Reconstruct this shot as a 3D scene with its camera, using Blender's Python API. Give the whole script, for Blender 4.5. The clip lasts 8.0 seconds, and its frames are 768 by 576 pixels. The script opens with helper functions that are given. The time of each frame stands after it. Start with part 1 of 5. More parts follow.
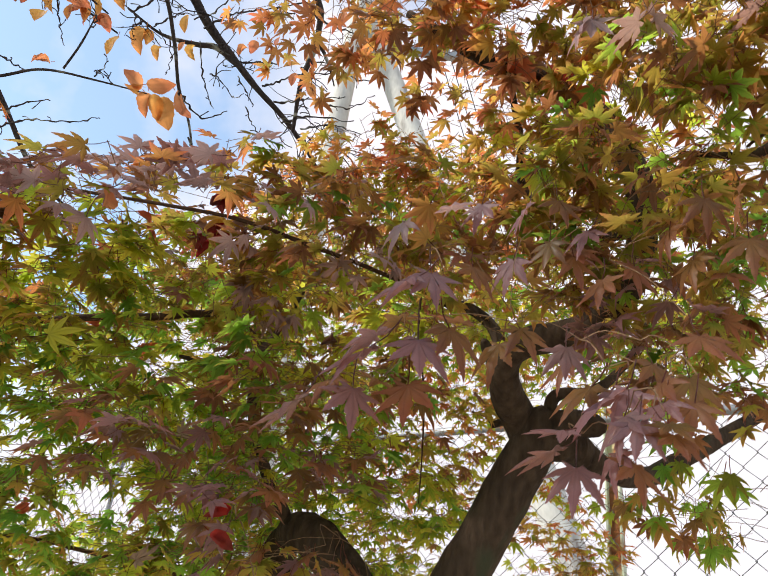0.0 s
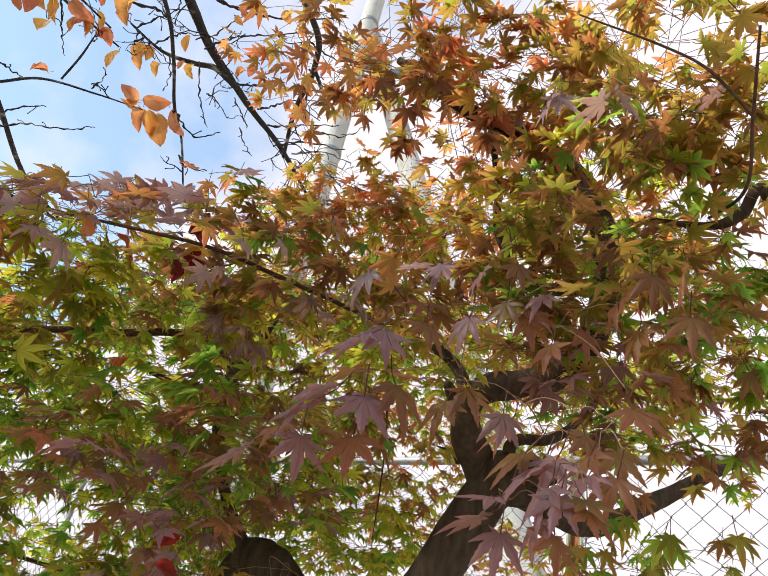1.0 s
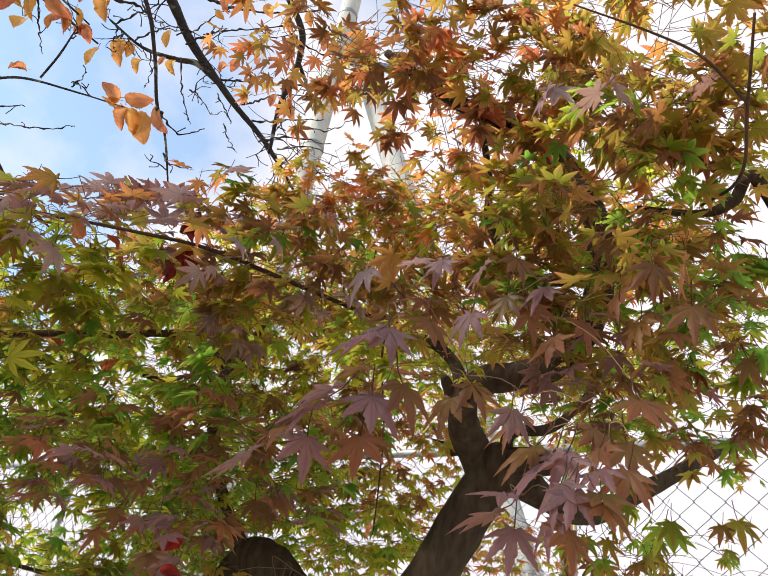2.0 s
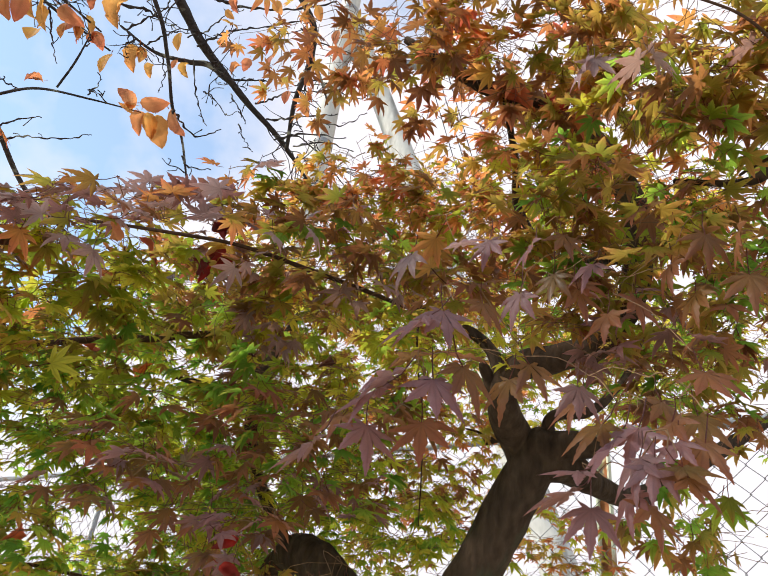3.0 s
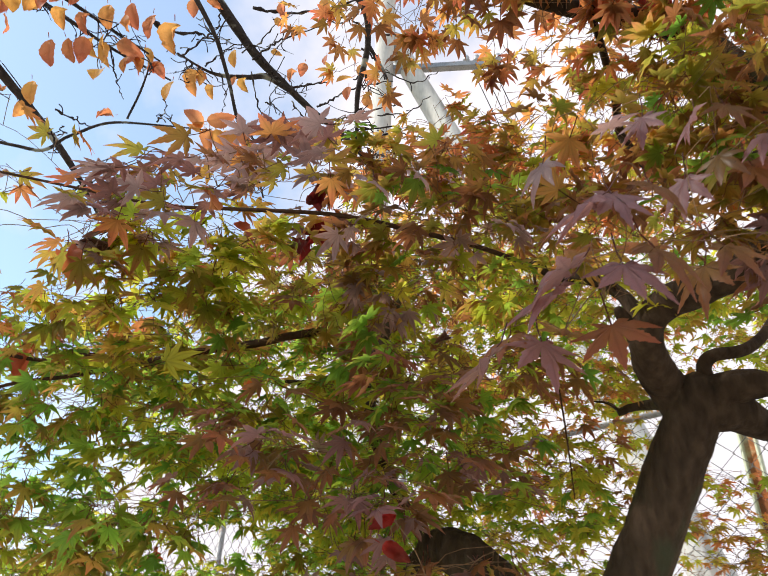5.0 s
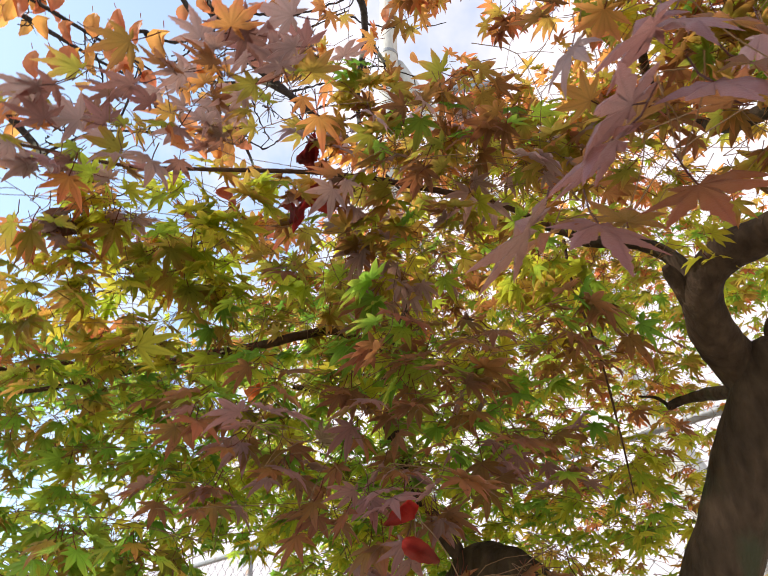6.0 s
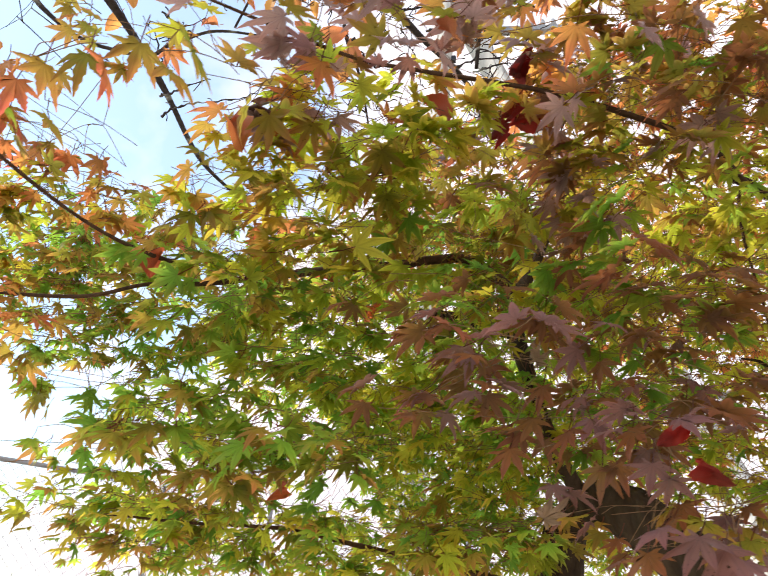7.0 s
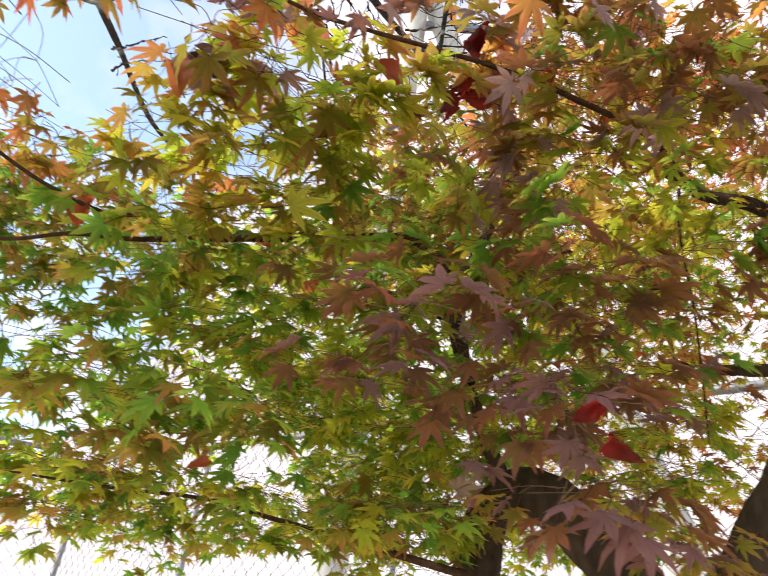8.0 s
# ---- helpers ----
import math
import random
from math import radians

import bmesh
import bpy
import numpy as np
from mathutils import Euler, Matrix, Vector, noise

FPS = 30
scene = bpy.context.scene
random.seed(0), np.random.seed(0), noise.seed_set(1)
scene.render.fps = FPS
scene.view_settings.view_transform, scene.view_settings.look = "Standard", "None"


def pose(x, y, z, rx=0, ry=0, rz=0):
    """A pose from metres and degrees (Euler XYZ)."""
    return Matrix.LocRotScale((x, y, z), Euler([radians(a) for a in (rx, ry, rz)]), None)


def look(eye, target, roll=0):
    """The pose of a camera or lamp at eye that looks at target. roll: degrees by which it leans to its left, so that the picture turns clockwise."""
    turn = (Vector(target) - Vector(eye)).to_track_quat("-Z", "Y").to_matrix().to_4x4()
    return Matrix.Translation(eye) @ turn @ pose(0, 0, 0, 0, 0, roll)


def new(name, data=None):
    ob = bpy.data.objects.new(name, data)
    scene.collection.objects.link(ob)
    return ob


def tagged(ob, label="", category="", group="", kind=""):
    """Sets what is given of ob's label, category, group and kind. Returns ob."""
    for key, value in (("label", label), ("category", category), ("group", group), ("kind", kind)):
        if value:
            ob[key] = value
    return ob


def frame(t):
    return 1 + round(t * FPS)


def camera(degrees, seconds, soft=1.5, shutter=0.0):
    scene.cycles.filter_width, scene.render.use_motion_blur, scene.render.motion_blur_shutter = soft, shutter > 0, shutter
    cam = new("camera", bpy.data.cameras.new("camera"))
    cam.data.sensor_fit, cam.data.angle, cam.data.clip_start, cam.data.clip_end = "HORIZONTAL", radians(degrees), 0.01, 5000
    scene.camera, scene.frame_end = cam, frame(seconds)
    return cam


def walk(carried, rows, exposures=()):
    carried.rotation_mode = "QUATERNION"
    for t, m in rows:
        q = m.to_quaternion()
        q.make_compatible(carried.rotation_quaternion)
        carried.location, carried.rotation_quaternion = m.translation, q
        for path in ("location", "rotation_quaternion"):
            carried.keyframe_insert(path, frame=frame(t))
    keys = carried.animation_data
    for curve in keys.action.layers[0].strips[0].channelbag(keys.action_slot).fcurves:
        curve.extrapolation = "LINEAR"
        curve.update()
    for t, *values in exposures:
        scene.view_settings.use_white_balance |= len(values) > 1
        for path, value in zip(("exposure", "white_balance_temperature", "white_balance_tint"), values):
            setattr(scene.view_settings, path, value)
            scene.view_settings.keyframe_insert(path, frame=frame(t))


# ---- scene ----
cam = camera(62.3, 8.0, soft=1.0, shutter=0.3)
PATH = [
    (0, (-0.0075, 0.1160, 1.5444), (-0.1241, 1.8668, 2.5042), 8.30),
    (0.5, (0.0168, 0.0900, 1.5595), (-0.1040, 1.8214, 2.5534), 10.99),
    (1, (0.0207, 0.0700, 1.5681), (-0.0664, 1.7911, 2.5831), 12.15),
    (2.3, (-0.0100, 0.0790, 1.5723), (-0.0431, 1.8146, 2.5656), 8.98),
    (2.5, (-0.0178, 0.0830, 1.5703), (-0.0622, 1.8219, 2.5574), 8.46),
    (3, (-0.0381, 0.0930, 1.5628), (-0.1117, 1.8307, 2.5501), 7.47),
    (3.5, (-0.0550, 0.0900, 1.5617), (-0.1559, 1.8260, 2.5497), 6.27),
    (4, (-0.0828, 0.1020, 1.5421), (-0.2178, 1.8503, 2.5040), 5.50),
    (4.5, (-0.1044, 0.1510, 1.5213), (-0.3085, 1.9029, 2.4642), 5.25),
    (4.7, (-0.1113, 0.1730, 1.5194), (-0.3587, 1.9062, 2.4863), 4.40),
    (5.8, (-0.1129, 0.3827, 1.5158), (-0.4877, 2.0037, 2.6307), -1.10),
    (6, (-0.1273, 0.4015, 1.5119), (-0.4802, 2.0175, 2.6203), 0.02),
    (6.5, (-0.2370, 0.4050, 1.4937), (-0.5221, 2.0828, 2.5443), 5.02),
    (7, (-0.3833, 0.3810, 1.4785), (-0.7805, 2.0921, 2.4347), 6.49),
    (7.5, (-0.4104, 0.3900, 1.4700), (-0.7979, 2.1110, 2.4124), 7.86),
    (8, (-0.3602, 0.4160, 1.4632), (-0.6125, 2.1582, 2.4124), 8.65),
]
EXPOSURES = [(0.0, 0.75, 6500, 13), (4.5, 0.75, 6500, 13), (6.0, 0.98, 6700, 16), (6.4, 1.26, 6700, 16), (6.7, 1.46, 6700, 16), (7.0, 1.13, 6700, 16), (7.4, 0.93, 6700, 16), (8.0, 1.02, 6700, 16)]
walk(cam, [(t, look(eye, target, roll)) for t, eye, target, roll in PATH], EXPOSURES)

# ---- sky, sun ----
SUN_AZ, SUN_EL = -108.0, 42.0
world = bpy.data.worlds.new("sky")
scene.world = world
world.use_nodes = True
wn, wl = world.node_tree.nodes, world.node_tree.links
wn.clear()
sky = wn.new("ShaderNodeTexSky")
sky.sky_type, sky.sun_disc = "NISHITA", False
sky.sun_elevation, sky.sun_rotation = radians(SUN_EL), radians(SUN_AZ)
sky.air_density, sky.dust_density, sky.ozone_density = 1.0, 0.6, 2.0
way = wn.new("ShaderNodeTexCoord")
cloud_noise = wn.new("ShaderNodeTexNoise")
cloud_noise.inputs["Scale"].default_value = 2.3
cloud_noise.inputs["Detail"].default_value = 6.0
cloud_noise.inputs["Roughness"].default_value = 0.55
wl.new(way.outputs["Generated"], cloud_noise.inputs["Vector"])
toward = wn.new("ShaderNodeVectorMath")   # thin high cloud thickens to one side and towards the horizon
toward.operation = "DOT_PRODUCT"
toward.inputs[1].default_value = (0.72, 0.5, -0.48)
wl.new(way.outputs["Generated"], toward.inputs[0])
add = wn.new("ShaderNodeMath")
add.operation = "MULTIPLY_ADD"
add.inputs[1].default_value = 0.55
wl.new(toward.outputs["Value"], add.inputs[0])
wl.new(cloud_noise.outputs["Fac"], add.inputs[2])
cover = wn.new("ShaderNodeMapRange")
cover.inputs["From Min"].default_value, cover.inputs["From Max"].default_value = 0.33, 0.52
cover.inputs["To Min"].default_value = 0.2
wl.new(add.outputs["Value"], cover.inputs["Value"])
mix = wn.new("ShaderNodeMix")
mix.data_type = "RGBA"
mix.inputs["B"].default_value = (5.25, 5.15, 5.35, 1)
wl.new(cover.outputs["Result"], mix.inputs["Factor"])
clear_sky = wn.new("ShaderNodeVectorMath")
clear_sky.operation = "MULTIPLY"
clear_sky.inputs[1].default_value = (1.4, 1.62, 1.5)
wl.new(sky.outputs["Color"], clear_sky.inputs[0])
wl.new(clear_sky.outputs["Vector"], mix.inputs["A"])
back = wn.new("ShaderNodeBackground")
back.inputs["Strength"].default_value = 0.118
wl.new(mix.outputs["Result"], back.inputs["Color"])
wout = wn.new("ShaderNodeOutputWorld")
wl.new(back.outputs["Background"], wout.inputs["Surface"])

sun = new("sun", bpy.data.lights.new("sun", "SUN"))
sun.data.energy, sun.data.angle, sun.data.color = 3.5, radians(3.5), (1.0, 0.95, 0.86)
sun.matrix_world = look((0, 0, 0), (-math.sin(radians(SUN_AZ)) * math.cos(radians(SUN_EL)),
                                   -math.cos(radians(SUN_AZ)) * math.cos(radians(SUN_EL)), -math.sin(radians(SUN_EL))))


# ---- materials ----
def material(name):
    m = bpy.data.materials.new(name)
    m.use_nodes = True
    m.node_tree.nodes.clear()
    return m, m.node_tree.nodes, m.node_tree.links


def ramp_of(nodes, colours):
    r = nodes.new("ShaderNodeValToRGB")
    while len(r.color_ramp.elements) < len(colours):
        r.color_ramp.elements.new(0.5)
    for i, c in enumerate(colours):
        r.color_ramp.elements[i].position = i / (len(colours) - 1)
        r.color_ramp.elements[i].color = (*c, 1)
    return r


def leaf_material(name, bodies, tips, clear=0.66, gloss=0.5, through_gain=(4.0, 4.0, 4.0), shine=0.22, lilac_sheen=0.0):
    """A thin leaf: each one its own hue, the lobes' tips another, darker veins, brown specks; light comes through it."""
    m, n, l = material(name)
    isle, info = n.new("ShaderNodeNewGeometry"), n.new("ShaderNodeObjectInfo")
    pick = n.new("ShaderNodeMath")
    pick.operation = "ADD"
    l.new(isle.outputs["Random Per Island"], pick.inputs[0])
    l.new(info.outputs["Random"], pick.inputs[1])
    part_of = n.new("ShaderNodeMath")
    part_of.operation = "FRACT"
    l.new(pick.outputs[0], part_of.inputs[0])
    body, tip = ramp_of(n, bodies), ramp_of(n, tips)
    l.new(part_of.outputs[0], body.inputs["Fac"])
    l.new(part_of.outputs[0], tip.inputs["Fac"])
    uv = n.new("ShaderNodeUVMap")
    uv.uv_map = "leaf"
    split = n.new("ShaderNodeSeparateXYZ")
    l.new(uv.outputs["UV"], split.inputs[0])
    blotch = n.new("ShaderNodeTexNoise")
    blotch.inputs["Scale"].default_value, blotch.inputs["Detail"].default_value = 45.0, 4.0
    where = n.new("ShaderNodeMath")
    where.operation = "MULTIPLY_ADD"
    where.inputs[1].default_value = 0.9
    l.new(blotch.outputs["Fac"], where.inputs[0])
    l.new(split.outputs["Y"], where.inputs[2])
    edge = n.new("ShaderNodeMapRange")
    edge.inputs["From Min"].default_value, edge.inputs["From Max"].default_value = 0.75, 1.35
    l.new(where.outputs[0], edge.inputs["Value"])
    col = n.new("ShaderNodeMix")
    col.data_type = "RGBA"
    l.new(edge.outputs["Result"], col.inputs["Factor"])
    l.new(body.outputs["Color"], col.inputs["A"])
    l.new(tip.outputs["Color"], col.inputs["B"])
    rib = n.new("ShaderNodeMapRange")           # midribs run where u is nought
    rib.inputs["From Min"].default_value, rib.inputs["From Max"].default_value = 0.03, 0.14
    rib.inputs["To Min"].default_value, rib.inputs["To Max"].default_value = 0.86, 1.0
    l.new(split.outputs["X"], rib.inputs["Value"])
    speck = n.new("ShaderNodeTexNoise")
    speck.inputs["Scale"].default_value, speck.inputs["Detail"].default_value = 260.0, 2.0
    spots = n.new("ShaderNodeMapRange")
    spots.inputs["From Min"].default_value, spots.inputs["From Max"].default_value = 0.66, 0.72
    spots.inputs["To Min"].default_value, spots.inputs["To Max"].default_value = 1.0, 0.55
    l.new(speck.outputs["Fac"], spots.inputs["Value"])
    stalk = n.new("ShaderNodeMath")             # stalks, where u is two, are dark red
    stalk.operation = "GREATER_THAN"
    stalk.inputs[1].default_value = 1.5
    l.new(split.outputs["X"], stalk.inputs[0])
    with_stalk = n.new("ShaderNodeMix")
    with_stalk.data_type = "RGBA"
    with_stalk.inputs["B"].default_value = (0.085, 0.028, 0.02, 1)
    l.new(stalk.outputs[0], with_stalk.inputs["Factor"])
    l.new(col.outputs["Result"], with_stalk.inputs["A"])
    both = n.new("ShaderNodeMath")
    both.operation = "MULTIPLY"
    l.new(rib.outputs["Result"], both.inputs[0])
    l.new(spots.outputs["Result"], both.inputs[1])
    done = n.new("ShaderNodeVectorMath")
    done.operation = "SCALE"
    l.new(with_stalk.outputs["Result"], done.inputs[0])
    l.new(both.outputs[0], done.inputs["Scale"])
    skin = n.new("ShaderNodeBsdfPrincipled")
    skin.inputs["Roughness"].default_value = gloss
    skin.inputs["Specular IOR Level"].default_value = shine
    skin.inputs["Sheen Weight"].default_value, skin.inputs["Sheen Roughness"].default_value = lilac_sheen, 0.4   # a tinted sheen in place of the sky's grazing reflection
    skin.inputs["Sheen Tint"].default_value = (0.9, 0.8, 0.95, 1)
    l.new(done.outputs["Vector"], skin.inputs["Base Color"])
    bump = n.new("ShaderNodeBump")
    bump.inputs["Strength"].default_value, bump.inputs["Distance"].default_value = 0.25, 0.002
    l.new(blotch.outputs["Fac"], bump.inputs["Height"])
    l.new(bump.outputs["Normal"], skin.inputs["Normal"])
    gain = n.new("ShaderNodeVectorMath")
    gain.operation = "MULTIPLY"
    gain.inputs[1].default_value = through_gain
    l.new(done.outputs["Vector"], gain.inputs[0])
    glow = n.new("ShaderNodeBsdfTranslucent")
    l.new(gain.outputs["Vector"], glow.inputs["Color"])
    mixed = n.new("ShaderNodeMixShader")
    mixed.inputs["Fac"].default_value = clear
    l.new(skin.outputs[0], mixed.inputs[1])
    l.new(glow.outputs[0], mixed.inputs[2])
    out = n.new("ShaderNodeOutputMaterial")
    l.new(mixed.outputs[0], out.inputs["Surface"])
    return m


def rough_material(name, low, high, scale=30.0, roughness=0.85, bump=0.6, depth=0.01, stretch=(1, 1, 1), metal=0.0, third=None, third_from=0.62):
    """A rough surface of two tones at two scales, with relief; a third tone in patches (rust, moss, lichen)."""
    m, n, l = material(name)
    where, turn = n.new("ShaderNodeTexCoord"), n.new("ShaderNodeMapping")
    turn.inputs["Scale"].default_value = stretch
    l.new(where.outputs["Object"], turn.inputs["Vector"])
    fine, coarse = n.new("ShaderNodeTexNoise"), n.new("ShaderNodeTexNoise")
    for node, s in ((fine, scale), (coarse, scale / 7)):
        node.inputs["Scale"].default_value, node.inputs["Detail"].default_value = s, 7.0
        l.new(turn.outputs[0], node.inputs["Vector"])
    blend = n.new("ShaderNodeMath")
    blend.operation = "MULTIPLY_ADD"
    blend.inputs[1].default_value = 0.6
    l.new(fine.outputs["Fac"], blend.inputs[0])
    half = n.new("ShaderNodeMath")
    half.operation = "MULTIPLY"
    half.inputs[1].default_value = 0.4
    l.new(coarse.outputs["Fac"], half.inputs[0])
    l.new(half.outputs[0], blend.inputs[2])
    span = n.new("ShaderNodeMapRange")
    span.inputs["From Min"].default_value, span.inputs["From Max"].default_value = 0.34, 0.66
    l.new(blend.outputs[0], span.inputs["Value"])
    col = ramp_of(n, (low, high))
    l.new(span.outputs["Result"], col.inputs["Fac"])
    tone = col.outputs["Color"]
    if third:
        patch = n.new("ShaderNodeMapRange")
        patch.inputs["From Min"].default_value, patch.inputs["From Max"].default_value = third_from, third_from + 0.08
        l.new(coarse.outputs["Fac"], patch.inputs["Value"])
        mixed = n.new("ShaderNodeMix")
        mixed.data_type = "RGBA"
        mixed.inputs["B"].default_value = (*third, 1)
        l.new(patch.outputs["Result"], mixed.inputs["Factor"])
        l.new(tone, mixed.inputs["A"])
        tone = mixed.outputs["Result"]
    skin = n.new("ShaderNodeBsdfPrincipled")
    skin.inputs["Roughness"].default_value, skin.inputs["Metallic"].default_value = roughness, metal
    skin.inputs["Specular IOR Level"].default_value = 0.5 if metal or roughness < 0.6 else 0.15
    l.new(tone, skin.inputs["Base Color"])
    relief = n.new("ShaderNodeBump")
    relief.inputs["Strength"].default_value, relief.inputs["Distance"].default_value = bump, depth
    l.new(blend.outputs[0], relief.inputs["Height"])
    l.new(relief.outputs["Normal"], skin.inputs["Normal"])
    out = n.new("ShaderNodeOutputMaterial")
    l.new(skin.outputs[0], out.inputs["Surface"])
    return m


LEAF = {
    "green": leaf_material("green_maple_leaf", ((0.048, 0.1, 0.012), (0.07, 0.13, 0.014), (0.105, 0.14, 0.014), (0.052, 0.105, 0.014)),
                           ((0.062, 0.108, 0.014), (0.1, 0.128, 0.016), (0.14, 0.13, 0.017), (0.1, 0.095, 0.016)), clear=0.72, through_gain=(4.4, 4.4, 4.4), shine=0.18),
    "lime": leaf_material("yellow_green_maple_leaf", ((0.11, 0.145, 0.012), (0.165, 0.172, 0.014), (0.215, 0.178, 0.016), (0.115, 0.145, 0.012)),
                          ((0.15, 0.165, 0.012), (0.19, 0.18, 0.016), (0.24, 0.165, 0.02), (0.18, 0.14, 0.016)), clear=0.72, through_gain=(3.7, 3.8, 4.0), shine=0.18),
    "olive": leaf_material("olive_maple_leaf", ((0.095, 0.105, 0.015), (0.13, 0.112, 0.019), (0.155, 0.098, 0.022), (0.085, 0.105, 0.014)),
                           ((0.155, 0.09, 0.022), (0.17, 0.082, 0.029), (0.185, 0.074, 0.031), (0.14, 0.09, 0.021)), clear=0.7, through_gain=(4.0, 3.8, 3.2), shine=0.18),
    "russet": leaf_material("russet_maple_leaf", ((0.115, 0.062, 0.03), (0.13, 0.068, 0.034), (0.105, 0.072, 0.02), (0.135, 0.062, 0.038)),
                            ((0.13, 0.054, 0.034), (0.14, 0.058, 0.04), (0.12, 0.06, 0.028), (0.145, 0.052, 0.038)), clear=0.58, gloss=0.42, through_gain=(3.6, 2.8, 1.8), shine=0.35, lilac_sheen=0.08),
    "mauve": leaf_material("mauve_maple_leaf", ((0.15, 0.082, 0.08), (0.18, 0.108, 0.112), (0.135, 0.08, 0.062), (0.16, 0.088, 0.09)),
                           ((0.155, 0.068, 0.07), (0.18, 0.095, 0.102), (0.14, 0.066, 0.056), (0.16, 0.077, 0.08)), clear=0.4, gloss=0.42, through_gain=(3.2, 2.4, 1.8), shine=0.35, lilac_sheen=0.1),
    # dusk: brown leaves made paler lilac, the sky's reflection put into their colour
    "dusk": leaf_material("sky_tinted_brown_maple_leaf", ((0.2, 0.138, 0.145), (0.235, 0.17, 0.182), (0.18, 0.122, 0.105), (0.21, 0.145, 0.15)),
                          ((0.2, 0.112, 0.118), (0.235, 0.145, 0.155), (0.185, 0.102, 0.085), (0.21, 0.118, 0.12)), clear=0.42, gloss=0.36, through_gain=(3.0, 2.5, 1.8), shine=0.5, lilac_sheen=0.25),
    "orange": leaf_material("orange_maple_leaf", ((0.25, 0.12, 0.032), (0.24, 0.085, 0.034), (0.23, 0.15, 0.028), (0.16, 0.12, 0.026)),
                            ((0.26, 0.08, 0.038), (0.26, 0.058, 0.043), (0.26, 0.11, 0.038), (0.2, 0.075, 0.04)), clear=0.7, through_gain=(3.4, 3.2, 2.8), shine=0.18),
    "cherry": leaf_material("orange_cherry_leaf", ((0.46, 0.21, 0.06), (0.5, 0.28, 0.06), (0.42, 0.15, 0.065), (0.44, 0.2, 0.075)),
                            ((0.42, 0.15, 0.05), (0.46, 0.22, 0.05), (0.36, 0.1, 0.05), (0.38, 0.13, 0.06)), through_gain=(1.6, 1.6, 1.6)),
    "scarlet": leaf_material("scarlet_dead_leaf", ((0.3, 0.02, 0.014), (0.16, 0.014, 0.013), (0.33, 0.032, 0.016)),
                             ((0.14, 0.02, 0.014), (0.08, 0.018, 0.012), (0.2, 0.035, 0.018)), through_gain=(2.6, 2.6, 2.6)),
    "rust": leaf_material("rust_orange_dead_leaf", ((0.36, 0.09, 0.03), (0.3, 0.07, 0.028), (0.36, 0.13, 0.035)),
                          ((0.4, 0.08, 0.04), (0.3, 0.06, 0.03), (0.45, 0.1, 0.04)), through_gain=(2.1, 2.1, 2.1)),
    "brown": leaf_material("dark_brown_dead_leaf", ((0.06, 0.03, 0.02), (0.09, 0.04, 0.025)), ((0.05, 0.025, 0.02), (0.08, 0.03, 0.02)), clear=0.2),
    "tan": leaf_material("tan_dry_maple_leaf", ((0.26, 0.18, 0.11), (0.23, 0.15, 0.09)), ((0.2, 0.12, 0.07), (0.18, 0.11, 0.07)), through_gain=(1.8, 1.8, 1.8)),
    "yellow": leaf_material("bright_yellow_maple_leaf", ((0.36, 0.36, 0.04), (0.4, 0.36, 0.04)), ((0.38, 0.32, 0.04), (0.36, 0.33, 0.04)), through_gain=(2.2, 2.2, 2.2)),
}
BARK = rough_material("maple_bark", (0.024, 0.015, 0.009), (0.085, 0.056, 0.034), 60, 0.9, 1.0, 0.02, (1, 1, 0.35), third=(0.05, 0.052, 0.028), third_from=0.6)
TWIG = rough_material("maple_twig_bark", (0.045, 0.024, 0.014), (0.11, 0.06, 0.034), 120, 0.9, 0.4, 0.003)
SHOOT = rough_material("young_maple_shoot", (0.14, 0.075, 0.04), (0.24, 0.14, 0.065), 150, 0.7, 0.2, 0.001)
CHERRY_BARK = rough_material("cherry_bark", (0.018, 0.014, 0.013), (0.07, 0.058, 0.052), 70, 0.75, 0.8, 0.006, (1, 1, 2.5), third=(0.3, 0.31, 0.26), third_from=0.58)
CONCRETE = rough_material("weathered_concrete", (0.42, 0.4, 0.36), (0.58, 0.56, 0.5), 25, 0.9, 0.35, 0.006, (1, 1, 0.3), third=(0.3, 0.28, 0.25), third_from=0.6)
RUST = rough_material("rusty_painted_steel", (0.2, 0.07, 0.03), (0.36, 0.15, 0.06), 40, 0.8, 0.5, 0.003, third=(0.5, 0.5, 0.3), third_from=0.56)
PAINT = rough_material("pale_green_paint", (0.45, 0.5, 0.36), (0.6, 0.62, 0.46), 30, 0.6, 0.3, 0.002, third=(0.3, 0.13, 0.06), third_from=0.6)
WIRE = rough_material("dull_zinc_wire", (0.1, 0.1, 0.1), (0.18, 0.18, 0.17), 80, 0.7, 0.2, 0.001, third=(0.16, 0.1, 0.06), third_from=0.6)
ZINC = rough_material("galvanised_steel", (0.2, 0.2, 0.2), (0.34, 0.34, 0.33), 80, 0.55, 0.2, 0.001, metal=0.6, third=(0.24, 0.17, 0.12), third_from=0.6)
RUBBER = rough_material("black_cable_sheath", (0.02, 0.02, 0.022), (0.04, 0.04, 0.045), 50, 0.6, 0.1, 0.001)
GLAZE = rough_material("grey_glazed_porcelain", (0.32, 0.33, 0.34), (0.42, 0.43, 0.44), 30, 0.25, 0.05, 0.001)
